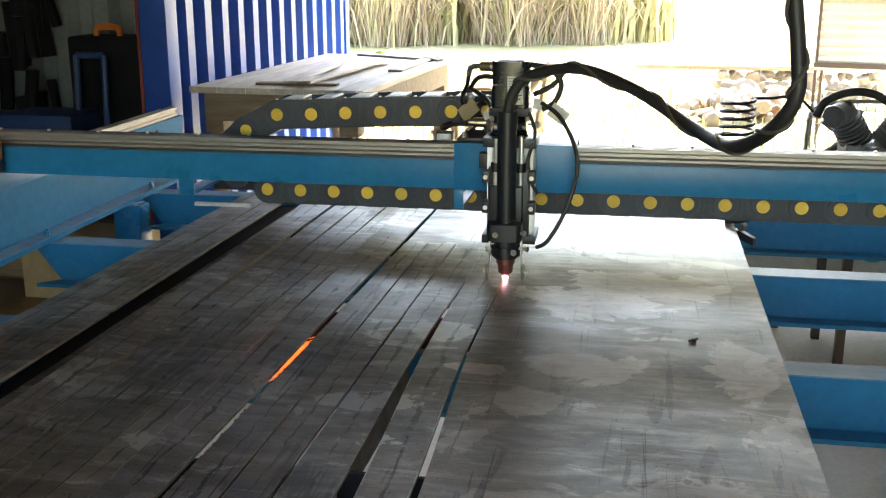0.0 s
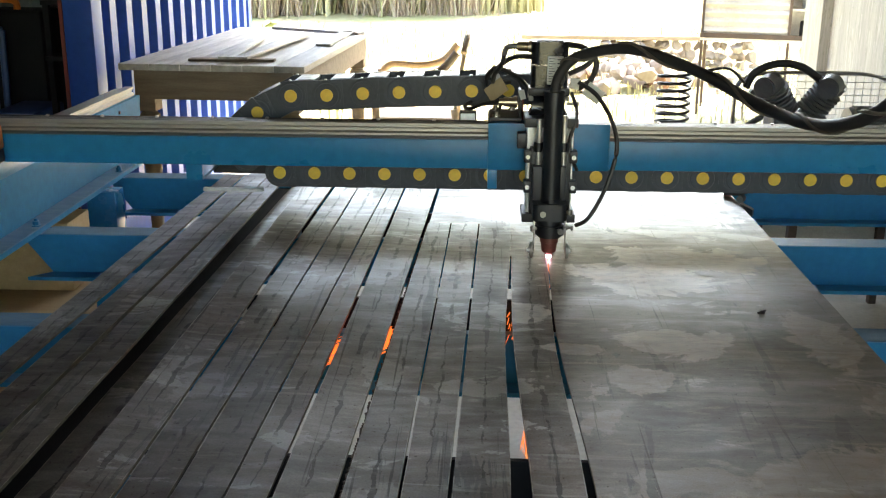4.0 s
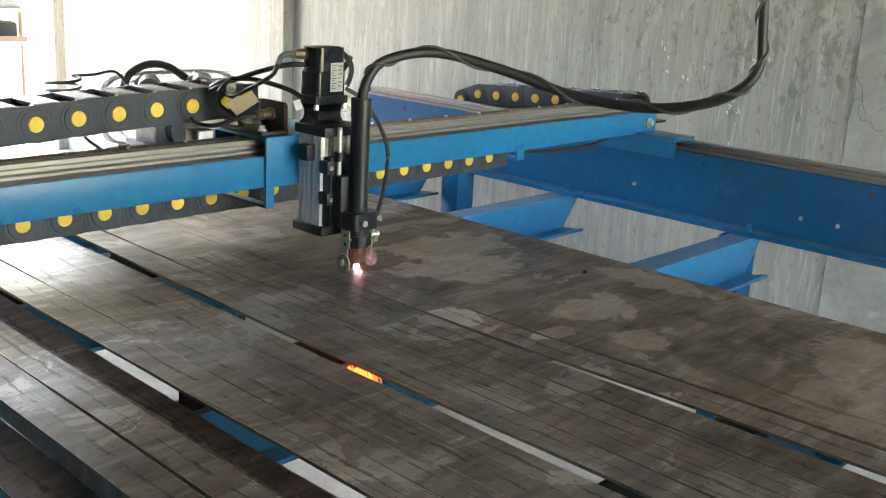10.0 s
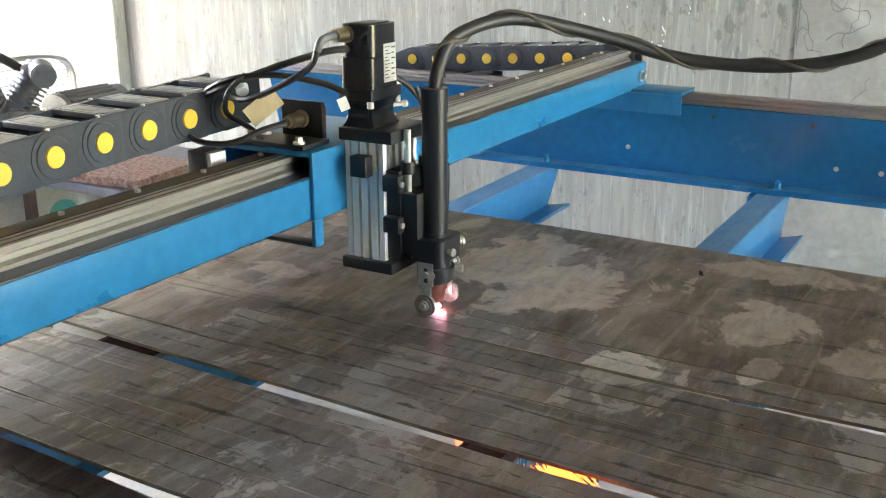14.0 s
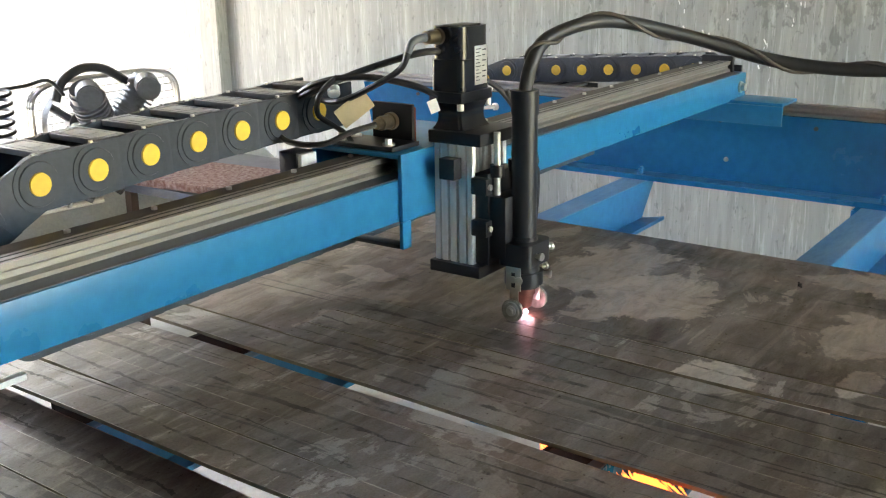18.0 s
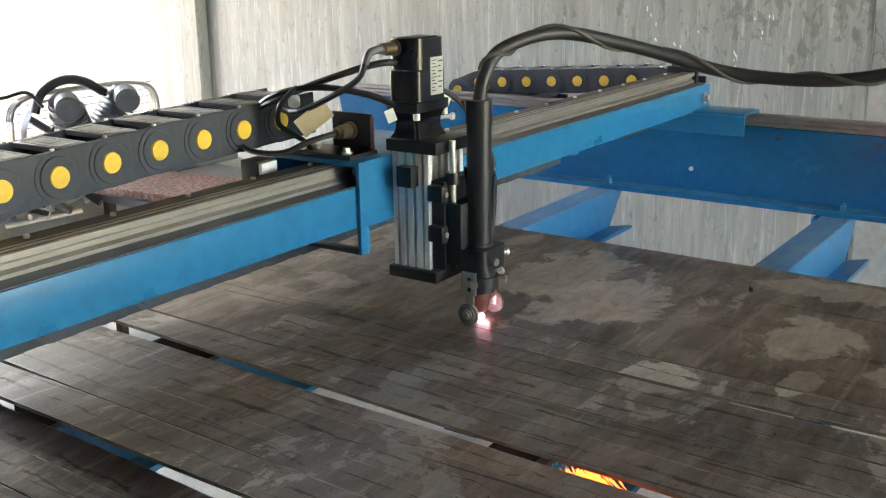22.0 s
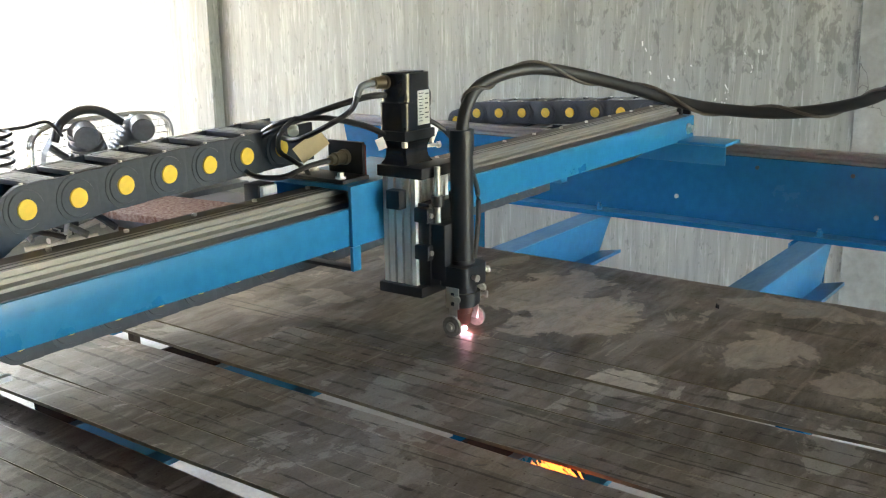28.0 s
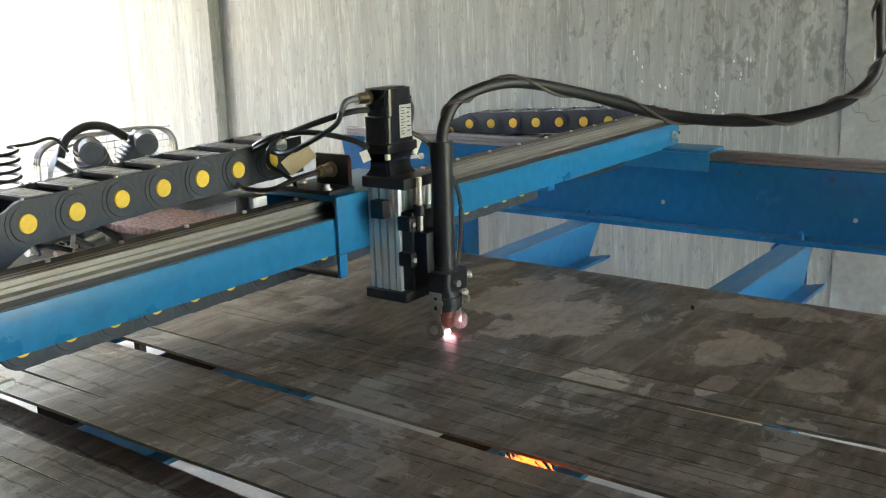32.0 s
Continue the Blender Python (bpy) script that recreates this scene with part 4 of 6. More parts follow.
motor = part("motor", rounded_block(B(), MX - MH, MX + MH, MY - MD - 0.003, MY + MD + 0.004, 0.968, 1.004, 0.008), GLOSS_BLACK, carr, "glossy black servo motor body")
part("encoder_cover", rounded_block(B(), MX - MH, MX + MH, MY - MD - 0.003, MY + MD + 0.004, 1.0055, 1.042, 0.013), GLOSS_BLACK, motor, "glossy black motor cover")
cover_top = box(B(), MX - 0.022, MX + 0.022, MY - 0.014, MY + 0.014, 1.042, 1.0432, 0.0006)
part("cover_plate", cover_top, BLACK, motor)
lab = part("nameplate", box(B(), MX - 0.004, MX + 0.0215, MY - MD - 0.0038, MY - MD - 0.0031, 0.974, 1.019), PAPER, motor, "white printed rating label with illegible lines")
for k in range(10):
    w = (0.014, 0.010, 0.015, 0.008, 0.012, 0.014, 0.009, 0.015, 0.008, 0.011)[k]
    part("print_line", box(B(), MX - 0.002, MX - 0.002 + w * 0.7, MY - MD - 0.0042, MY - MD - 0.0039, 1.0148 - k * 0.004, 1.0157 - k * 0.004), INK, lab)
for k in range(6):
    part("print_line", box(B(), MX + 0.0115, MX + 0.0115 + (0.008, 0.005, 0.007, 0.004, 0.008, 0.006)[k], MY - MD - 0.0042, MY - MD - 0.0039, 1.0132 - k * 0.0062, 1.0146 - k * 0.0062), INK, lab)
mount2 = B()
box(mount2, MX - 0.033, MX + 0.033, MY - 0.023, MY + 0.023, 0.955, 0.9675, 0.0015)
mount_part = part("motor_mount", mount2, BLACK, carr, "black square motor flange")
waist = B()
rings = []
for k in range(9):                                   # neck with hollowed sides, flaring to both flanges
    h, grow = k / 8, 0.0055 * abs(2 * k / 8 - 1) ** 2.4
    rings.append([waist.verts.new((MX + sx * (0.0265 + grow), MY + sy * (0.0165 + grow), 0.9235 + 0.0315 * h)) for sx, sy in ((-1, -1), (1, -1), (1, 1), (-1, 1))])
for u, v in zip(rings, rings[1:]):
    for k in range(4):
        waist.faces.new((u[k], u[(k + 1) % 4], v[(k + 1) % 4], v[k]))
waist.faces.new(rings[0][::-1])
waist.faces.new(rings[-1])
bmesh.ops.bevel(waist, geom=[e for e in waist.edges if abs((e.verts[0].co - e.verts[1].co).z) > 0.001], offset=0.003, segments=2, affect="EDGES")
part("coupling_housing", waist, GLOSS_BLACK, mount_part, "black waisted coupling housing")
part("top_plate", box(B(), -0.043, 0.043, 0.030, 0.104, 0.9085, 0.9235, 0.0015), BLACK, carr, "black lift top plate")
for sx in (-1, 1):
    for sy in (-1, 1):
        part("screw", rod(B(), (MX + sx * 0.029, MY + sy * 0.019, 0.947), (MX + sx * 0.029, MY + sy * 0.019, 0.9545), 0.004, seg=10), BRIGHT, motor)
ear = B()
rod(ear, (MX + 0.030, MY - 0.012, 0.942), (MX + 0.044, MY - 0.018, 0.942), 0.0025, seg=10)
rod(ear, (MX + 0.044, MY - 0.018, 0.942), (MX + 0.048, MY - 0.020, 0.942), 0.0045, seg=12)
part("thumb_screw", ear, WHITE_BAR, motor)
elbow = smooth_path([(MX - MH - 0.020, MY + 0.012, 1.031), (MX - MH - 0.031, MY + 0.014, 1.031), (MX - MH - 0.040, MY + 0.018, 1.027), (MX - MH - 0.043, MY + 0.022, 1.016)])
part("plug", rod(rod(B(), (MX - MH, MY + 0.01, 1.031), (MX - MH - 0.004, MY + 0.01, 1.031), 0.0095, seg=20), (MX - MH - 0.004, MY + 0.01, 1.031), (MX - MH - 0.022, MY + 0.012, 1.031), 0.0078, seg=20), BRASS, motor, "round brass motor plug")
part("elbow", pipe(B(), elbow, 0.0046), CAST, motor, "grey cable elbow")

# lift: slotted aluminium profile
def extrude_z(outline, z0, z1):
    bm = B()
    lo, hi = [bm.verts.new((x, y, z0)) for x, y in outline], [bm.verts.new((x, y, z1)) for x, y in outline]
    for i in range(len(outline)):
        j = (i + 1) % len(outline)
        bm.faces.new((lo[i], lo[j], hi[j], hi[i]))
    bm.faces.new(lo[::-1])
    bm.faces.new(hi)
    return bm


front = [(-0.0415, 0.042)]
for x0, x1 in ((-0.033, -0.026), (-0.019, -0.012), (-0.004, 0.004), (0.012, 0.019), (0.026, 0.033)):      # slots in the front face
    front += [(x0, 0.042), (x0, 0.052), (x1, 0.052), (x1, 0.042)]
front += [(0.0415, 0.042)]
side_r = []
for y0, y1 in ((0.0495, 0.0520), (0.0625, 0.0665), (0.0760, 0.0800), (0.0895, 0.0920)):                          # slots in the sides
    side_r += [(0.0415, y0), (0.0325, y0), (0.0325, y1), (0.0415, y1)]
outline = front + side_r + [(0.0415, 0.099), (-0.0415, 0.099)] + [(-x, y) for x, y in reversed(side_r)]
prof = extrude_z([(x * 0.90, 0.099 - (0.099 - y) * 0.94) for x, y in outline], 0.764, 0.9085)
part("profile", prof, ALU, carr, "slotted aluminium lift profile")
part("base_plate", box(B(), -0.044, 0.044, 0.032, 0.104, 0.750, 0.764, 0.0015), BLACK, carr, "black lift base plate")
part("sensor_block", box(B(), -0.053, -0.0375, 0.060, 0.082, 0.868, 0.893, 0.001), BLACK, carr, "black sensor block")
slide = B()
box(slide, -0.033, 0.033, 0.026, 0.0445, 0.766, 0.876, 0.001)
for z in (0.812, 0.862):
    for s in (-1, 1):
        box(slide, *sorted((s * 0.030, s * 0.043)), 0.022, 0.0445, z - 0.010, z + 0.010, 0.0025)
slider = part("slider", slide, BLACK, carr, "black torch slider")
for z in (0.812, 0.862):
    for s in (-1, 1):
        part("screw", rod(B(), (s * 0.037, 0.0215, z), (s * 0.037, 0.019, z), 0.0036, seg=10), BRIGHT, slider)
for s in (-1, 1):
    part("guide_rod", rod(B(), (s * 0.020, 0.022, 0.846), (s * 0.020, 0.022, 0.930 - (0.006 if s < 0 else 0)), 0.0042, seg=16), BRIGHT, slider, "bright steel guide rod")
    part("rod_clamp", rod(B(), (s * 0.020, 0.022, 0.872), (s * 0.020, 0.022, 0.886), 0.0085, seg=16), BLACK, slider)
hold = B()
box(hold, -0.030, 0.024, 0.004, 0.0265, 0.774, 0.850, 0.003)
rounded_block(hold, -0.029, 0.026, -0.027, 0.018, 0.768, 0.795, 0.010)
rod(hold, (0, -0.003, 0.737), (0, -0.003, 0.769), 0.0190, seg=32)
rod(hold, (0, -0.003, 0.741), (0, -0.003, 0.757), 0.0232, seg=32)
holder = part("torch_holder", hold, BLACK, carr, "black clamping torch holder")
for p, q in (((-0.012, -0.026, 0.781), (-0.013, -0.033, 0.781)), ((0.020, -0.016, 0.782), (0.030, -0.022, 0.782)), ((0.012, -0.020, 0.752), (0.015, -0.029, 0.752)),
             ((0.020, -0.008, 0.754), (0.034, -0.012, 0.754)), ((-0.020, -0.010, 0.752), (-0.028, -0.013, 0.752))):
    part("clamp_screw", rod(rod(B(), p, q, 0.0028, seg=12), q, Vector(q) + (Vector(q) - Vector(p)).normalized() * 0.003, 0.0048, seg=12), BRIGHT, holder)
tube = B()
rod(tube, (0, -0.003, 0.795), (0, -0.003, 0.970), 0.0150, seg=40)
rod(tube, (0, -0.003, 0.944), (0, -0.003, 0.972), 0.0160, seg=40)
rod(tube, (0, -0.003, 0.795), (0, -0.003, 0.800), 0.0165, seg=40)
torch = part("torch_body", tube, BLACK, carr, "matt black cylindrical torch barrel")
noz = B()
rod(noz, (0, -0.002, 0.742), (0, -0.002, 0.728), 0.0150, seg=28)
rod(noz, (0, -0.002, 0.728), (0, -0.001, 0.712), 0.0135, 0.0115, seg=28)
rod(noz, (0, -0.001, 0.712), (0, 0, 0.7075), 0.009, 0.006, seg=28)
part("nozzle", noz, COPPER, torch, "copper shield cap with heat stains")
for s in (-1, 1):
    x = s * 0.0245
    wb = B()
    box(wb, *sorted((x, x + s * 0.0015)), -0.011, 0.001, 0.712, 0.766, 0.0004)
    box(wb, *sorted((x, x + s * 0.0018)), -0.014, 0.006, 0.738, 0.768, 0.0004)
    arm = part("wheel_arm", wb, BRIGHT, holder, "thin steel wheel arm")
    part("slot", box(B(), *sorted((x + s * 0.0018, x + s * 0.0022)), -0.007, -0.002, 0.742, 0.760), INK, arm)
    part("arm_screw", rod(B(), (x + s * 0.0018, -0.0045, 0.752), (x + s * 0.0045, -0.0045, 0.752), 0.0042, seg=14), BRIGHT, arm)
    rl = rod(rod(B(), (x + s * 0.002, -0.005, 0.7142), (x + s * 0.0062, -0.005, 0.7142), 0.0138, seg=40), (x + s * 0.0062, -0.005, 0.7142), (x + s * 0.0070, -0.005, 0.7142), 0.0105, 0.0100, seg=32)
    roller = part("roller", rl, WHEEL, arm, "dull steel guide roller with a stained rim")
    part("axle_screw", rod(rod(B(), (x + s * 0.0070, -0.005, 0.7142), (x + s * 0.0085, -0.005, 0.7142), 0.0065, seg=20), (x + s * 0.0085, -0.005, 0.7142), (x + s * 0.0115, -0.005, 0.7142), 0.0042, seg=6), BRIGHT, arm)
ab = B()
bmesh.ops.create_icosphere(ab, subdivisions=3, radius=0.0050, matrix=Matrix.Translation((0, -0.004, 0.7036)) @ Matrix.Diagonal((1.0, 1.0, 0.66, 1)))
arc = solid("cutting_arc", ab, ARC, "bright pinkish-white cutting arc under the nozzle", "arc")

# sparks falling from the cut through the table
random.seed(11)
vs, fs = [], []
for k in range(2600):
    if k % 4 == 1:                                   # the flat stream thrown sideways under the strips
        way = Vector((-0.62 + random.gauss(0, 0.035), -0.70 + random.gauss(0, 0.03), -0.06 + random.gauss(0, 0.012))).normalized()
        p, jit = Vector((-0.003, -0.003, 0.688)) + way * (0.34 + 0.10 * random.random()), 0.05
    elif k % 13:                                        # the jet, falling steeply under the cut
        way = Vector((-0.03 + random.gauss(0, 0.035), -math.cos(random.uniform(0.75, 1.35)), -1.0)).normalized()
        p, jit = Vector((-0.003, -0.003, 0.690)) + way * 0.30 * random.random() ** 0.9, 0.10
    else:                                            # sparks thrown back along the underside
        way = Vector((random.gauss(-0.16, 0.05), -1.0, random.uniform(-0.16, -0.05))).normalized()
        p, jit = Vector((-0.020, 0.0, 0.690)) + way * (0.04 + 0.20 * random.random()), 0.10
    q = p + (way + Vector((random.gauss(0, jit), random.gauss(0, jit), random.gauss(0, jit)))).normalized() * random.uniform(0.008, 0.036)
    r = random.uniform(0.0003, 0.0008)
    i = len(vs)
    for e in (p, q):
        vs += [e + Vector((r, 0, -r)), e + Vector((-r, 0, -r)), e + Vector((0, 0, r))]
    fs += [(i, i + 1, i + 4, i + 3), (i + 1, i + 2, i + 5, i + 4), (i + 2, i, i + 3, i + 5), (i, i + 2, i + 1), (i + 3, i + 4, i + 5)]
sparks_me = bpy.data.meshes.new("sparks")
sparks_me.from_pydata(vs, [], fs)
sparks_me.materials.append(SPARK)
tagged(new("sparks", sparks_me), "stream of orange sparks falling beneath the cut", "sparks", kind="stuff")

# hose of the torch and the small cables of the carriage
hose_pts = [(0, -0.003, 0.967), (0.008, -0.006, 1.000), (0.037, -0.014, 1.029), (0.11, -0.05, 1.043), (0.192, -0.117, 1.021), (0.26, -0.213, 0.988), (0.296, -0.325, 0.981), (0.318, -0.413, 0.998),
            (0.340, -0.458, 1.026), (0.355, -0.472, 1.060), (0.352, -0.470, 1.11), (0.342, -0.47, 1.20), (0.335, -0.48, 1.45), (0.33, -0.49, 2.2), (0.33, -0.49, 2.93)]
path = smooth_path(hose_pts, 10)
WIRE = material("grey_brown_wire", (0.10, 0.085, 0.07), 0.5, 0.0, (0.06, 0.05, 0.045), 20, 0.5)
hose = thing("torch_hose", "thick black torch hose rising in an arc and hanging from above", "hose")
part("sheath", pipe(B(), path, 0.0082, 14), RUBBER, hose, "black rubber hose")
strand = []
for i, p in enumerate(path):
    a = i * 0.42
    d = (path[min(i + 1, len(path) - 1)] - path[max(i - 1, 0)]).normalized()
    s1 = d.cross(Vector((0.2, 0.9, 0.3))).normalized()
    strand.append(p + (s1 * math.cos(a) + d.cross(s1) * math.sin(a)) * 0.0092)
part("wire", pipe(B(), strand[6:], 0.0024, 8), WIRE, hose, "thin wire wound round the hose")


def cable(pts, r, name, parent, mat=RUBBER, label=""):
    return part(name, pipe(B(), smooth_path(pts, 8), r, 8), mat, parent, label)


loom = thing("carriage_cables", "bundle of black cables between the chain end and the carriage", "cables")
cable([(-0.083, 0.150, 0.931), (-0.11, 0.165, 0.925), (-0.135, 0.19, 0.912), (-0.14, 0.24, 0.912), (-0.10, 0.29, 0.922), (-0.04, 0.30, 0.933), (-0.01, 0.30, 0.938)], 0.0036, "signal_cable", loom)
cable([(MX - MH - 0.043, MY + 0.022, 1.017), (MX - MH - 0.047, MY + 0.03, 0.998), (MX - MH - 0.058, MY + 0.06, 0.978), (-0.090, 0.20, 0.955), (-0.06, 0.26, 0.950), (-0.02, 0.30, 0.942)], 0.0038, "motor_cable", loom)
cable([(MX - MH + 0.004, MY + 0.010, 1.014), (-0.052, MY + 0.020, 1.014), (-0.068, 0.13, 1.006), (-0.085, 0.19, 0.985), (-0.095, 0.26, 0.955), (-0.05, 0.30, 0.938)], 0.0042, "encoder_cable", loom)
cable([(MX - MH - 0.002, MY + 0.01, 0.962), (-0.05, 0.12, 0.975), (-0.08, 0.17, 0.985), (-0.095, 0.23, 0.975), (-0.08, 0.29, 0.945), (-0.03, 0.31, 0.935)], 0.0040, "brake_cable", loom)
cable([(-0.09, 0.20, 0.985), (-0.105, 0.215, 0.965), (-0.10, 0.225, 0.94), (-0.085, 0.215, 0.925), (-0.08, 0.20, 0.915), (-0.09, 0.18, 0.905)], 0.0034, "spare_loop", loom)
part("cable_tie", rod(B(), (-0.092, 0.205, 0.964), (-0.087, 0.210, 0.9697), 0.0075, seg=14), WHITE_BAR, loom, "white plastic cable tie")
tg = part("tag", box(B(), -0.022, 0.022, -0.0006, 0.0006, -0.013, 0.013), TAPE, loom, "kraft paper cable tag")
tg.matrix_local = pose(-0.088, 0.178, 0.948, 10, -35, -38)
tg2 = part("tag", box(B(), -0.011, 0.011, -0.0006, 0.0006, -0.012, 0.012), PAPER, loom, "pale paper cable tag")
tg2.matrix_local = pose(MX + 0.043, MY + 0.004, 0.972, 0, 8, -25) @ Matrix.Scale(0.75, 4)
tg3 = part("tag", box(B(), -0.009, 0.009, -0.0006, 0.0006, -0.012, 0.012), PAPER, loom, "pale paper cable tag")
tg3.matrix_local = pose(MX - 0.042, MY + 0.01, 0.952, 0, -20, -40) @ Matrix.Scale(0.65, 4)
drop = thing("sensor_cable", "thin black cable looping from the motor to the lift base", "cable")
cable([(0.045, 0.085, 0.975), (0.075, 0.075, 0.955), (0.100, 0.060, 0.915), (0.108, 0.045, 0.870), (0.092, 0.035, 0.810), (0.066, 0.030, 0.760), (0.046, 0.040, 0.744)], 0.0036, "cable", drop)
cable([(0.030, 0.040, 0.965), (0.040, 0.034, 0.930), (0.030, 0.030, 0.890), (0.034, 0.030, 0.860), (0.044, 0.034, 0.838)], 0.003, "lead", drop)
lp = thing("loop_cable", "stiff black cable loop behind the motor", "cable")
cable([(0.02, 0.10, 1.035), (0.055, 0.105, 1.028), (0.075, 0.105, 1.005), (0.066, 0.105, 0.975), (0.045, 0.10, 0.962)], 0.0048, "cable", lp)
cable([(0.03, 0.11, 0.985), (0.06, 0.11, 1.000), (0.078, 0.11, 1.022)], 0.0045, "cable", lp)
tg4 = part("tag", box(B(), -0.016, 0.016, -0.0006, 0.0006, -0.012, 0.012), PAPER, lp, "pale paper cable tag")
tg4.matrix_local = pose(0.072, 0.10, 0.955, 0, 35, 0)

pend = thing("control_box", "orange and black plastic control box on the saddle of the gantry", "control box")
part("body", box(B(), -1.020, -0.926, 0.020, 0.090, 0.8285, 0.850, 0.003), BLACK, pend, "black lower half")
part("cover", box(B(), -1.021, -0.925, 0.019, 0.091, 0.8505, 0.893, 0.006), ORANGE, pend, "orange upper cover")
part("button", rod(B(), (-0.975, 0.05, 0.893), (-0.975, 0.05, 0.901), 0.011, seg=20), RED, pend, "red push button")
chip = B()
box(chip, 0.281, 0.287, -0.251, -0.247, TOP, TOP + 0.0035, 0.0006)
rod(chip, (0.277, -0.253, TOP + 0.0015), (0.289, -0.246, TOP + 0.003), 0.0013, seg=8)
solid("steel_scrap", chip, DARK, "small dark scrap of steel lying on the plate", "scrap")

gc = thing("earth_clamp", "black earth clamp gripping the edge of the steel plate", "clamp", (0.400, 0.440, TOP))
gc.scale = (0.75, 0.75, 0.75)
gc.rotation_euler = (0, 0, radians(-28))
for up in (1, -1):
    lever = B()
    a = [lever.verts.new(p) for p in ((-0.022, -0.009, 0.002), (-0.022, 0.009, 0.002), (-0.022, 0.009, 0.013), (-0.022, -0.009, 0.013))]
    b = [lever.verts.new(p) for p in ((0.020, -0.010, 0.007), (0.020, 0.010, 0.007), (0.020, 0.010, 0.028), (0.020, -0.010, 0.028))]
    c = [lever.verts.new(p) for p in ((0.058, -0.008, 0.022), (0.058, 0.008, 0.022), (0.058, 0.008, 0.042), (0.058, -0.008, 0.042))]
    for u, v in ((a, b), (b, c)):
        for k in range(4):
            lever.faces.new((u[k], u[(k + 1) % 4], v[(k + 1) % 4], v[k]))
    lever.faces.new(a)
    lever.faces.new(c[::-1])
    for v in lever.verts:
        v.co.z = v.co.z if up > 0 else -0.006 - v.co.z
    part("lever", lever, BLACK, gc, "black insulated clamp lever")
    part("jaw", box(B(), -0.024, -0.004, -0.006, 0.006, *((0.0005, 0.003) if up > 0 else (-0.0075, -0.0045)), 0.0005), COPPER, gc, "copper jaw")
part("pivot", rod(B(), (0.024, -0.012, -0.003), (0.024, 0.012, -0.003), 0.010, seg=16), CAST, gc)

feed = thing("feed_cable", "black cable hanging from the chain end to the gantry saddle", "cable")
cable([(0.735, 0.295, 0.780), (0.80, 0.27, 0.772), (0.87, 0.23, 0.776), (0.93, 0.19, 0.792), (0.975, 0.17, 0.815)], 0.005, "cable", feed)
cable([(0.735, 0.285, 0.790), (0.82, 0.26, 0.786), (0.90, 0.22, 0.793), (0.972, 0.18, 0.812)], 0.004, "lead", feed)

# ---------------------------------------------------------------- compressor behind the table
TEAL = material("teal_sticker", (0.02, 0.25, 0.24), 0.5)
comp = thing("air_compressor", "grey belt-driven air compressor with twin ribbed cylinders behind the table", "compressor", (-0.015, 0.20, -0.008))
tk = B()
rod(tk, (0.55, 1.85, 0.30), (1.55, 1.85, 0.30), 0.17, seg=40)
bmesh.ops.create_uvsphere(tk, u_segments=32, v_segments=12, radius=0.17, matrix=Matrix.Translation((0.55, 1.85, 0.30)) @ Matrix.Diagonal((0.45, 1, 1, 1)))
bmesh.ops.create_uvsphere(tk, u_segments=32, v_segments=12, radius=0.17, matrix=Matrix.Translation((1.55, 1.85, 0.30)) @ Matrix.Diagonal((0.45, 1, 1, 1)))
tank = part("tank", tk, TANK, comp, "grey-green enamelled horizontal air tank")
part("label_plate", box(B(), 1.18, 1.34, 1.672, 1.678, 0.27, 0.33), YELLOW, tank, "plain yellow warning sticker")
part("round_label", rod(B(), (1.02, 1.676, 0.31), (1.02, 1.682, 0.31), 0.055, seg=28), TEAL, tank, "plain teal oval maker's label")
base = box(B(), 0.70, 1.50, 1.74, 1.98, 0.47, 0.49, 0.004)
part("base_plate", base, CAST, comp, "grey pump base plate")
crank = B()
box(crank, 0.93, 1.12, 1.84, 1.98, 0.49, 0.62, 0.02)
rod(crank, (1.025, 1.84, 0.56), (1.025, 1.80, 0.56), 0.055, seg=24)
box(crank, 0.90, 1.15, 1.82, 1.99, 0.49, 0.515, 0.004)
part("crankcase", crank, CAST, comp, "dark cast crankcase")
for sx in (-1, 1):
    a = Vector((1.025 + sx * 0.035, 1.90, 0.60))
    d = Vector((sx * 0.50, -0.25, 0.82)).normalized()
    cylinder = B()
    rod(cylinder, a, a + d * 0.13, 0.034, seg=20)
    cy = part("cylinder", cylinder, CAST, comp, "ribbed cast cylinder")
    for k in range(7):
        part("fin", rod(B(), a + d * (0.022 + 0.015 * k), a + d * (0.028 + 0.015 * k), 0.054, seg=24), CAST, cy)
    rod_h = rod(rod(B(), a + d * 0.128, a + d * 0.15, 0.046, seg=20), a + d * 0.15, a + d * 0.165, 0.040, seg=20)
    part("cylinder_head", rod_h, CAST, cy)
    f0 = a + d * 0.145
    flt = B()
    rod(flt, f0 + Vector((-0.010, -0.03, 0.005)), f0 + Vector((-0.042, -0.080, -0.004)), 0.037, seg=28)
    rod(flt, f0 + Vector((-0.042, -0.080, -0.004)), f0 + Vector((-0.046, -0.086, -0.005)), 0.033, seg=28)
    part("air_filter", flt, CAST, cy, "round dark intake filter")
arch = smooth_path([(0.84, 1.90, 0.70), (0.87, 1.90, 0.755), (0.95, 1.91, 0.785), (1.03, 1.91, 0.775), (1.10, 1.90, 0.73)])
part("delivery_pipe", pipe(B(), arch, 0.014), RUBBER, comp, "curved black delivery pipe")
wheel = B()
bmesh.ops.create_cone(wheel, cap_ends=False, segments=36, radius1=0.11, radius2=0.11, depth=0.03, matrix=Matrix.Translation((0.97, 2.00, 0.61)) @ Matrix.Rotation(radians(90), 4, "X"))
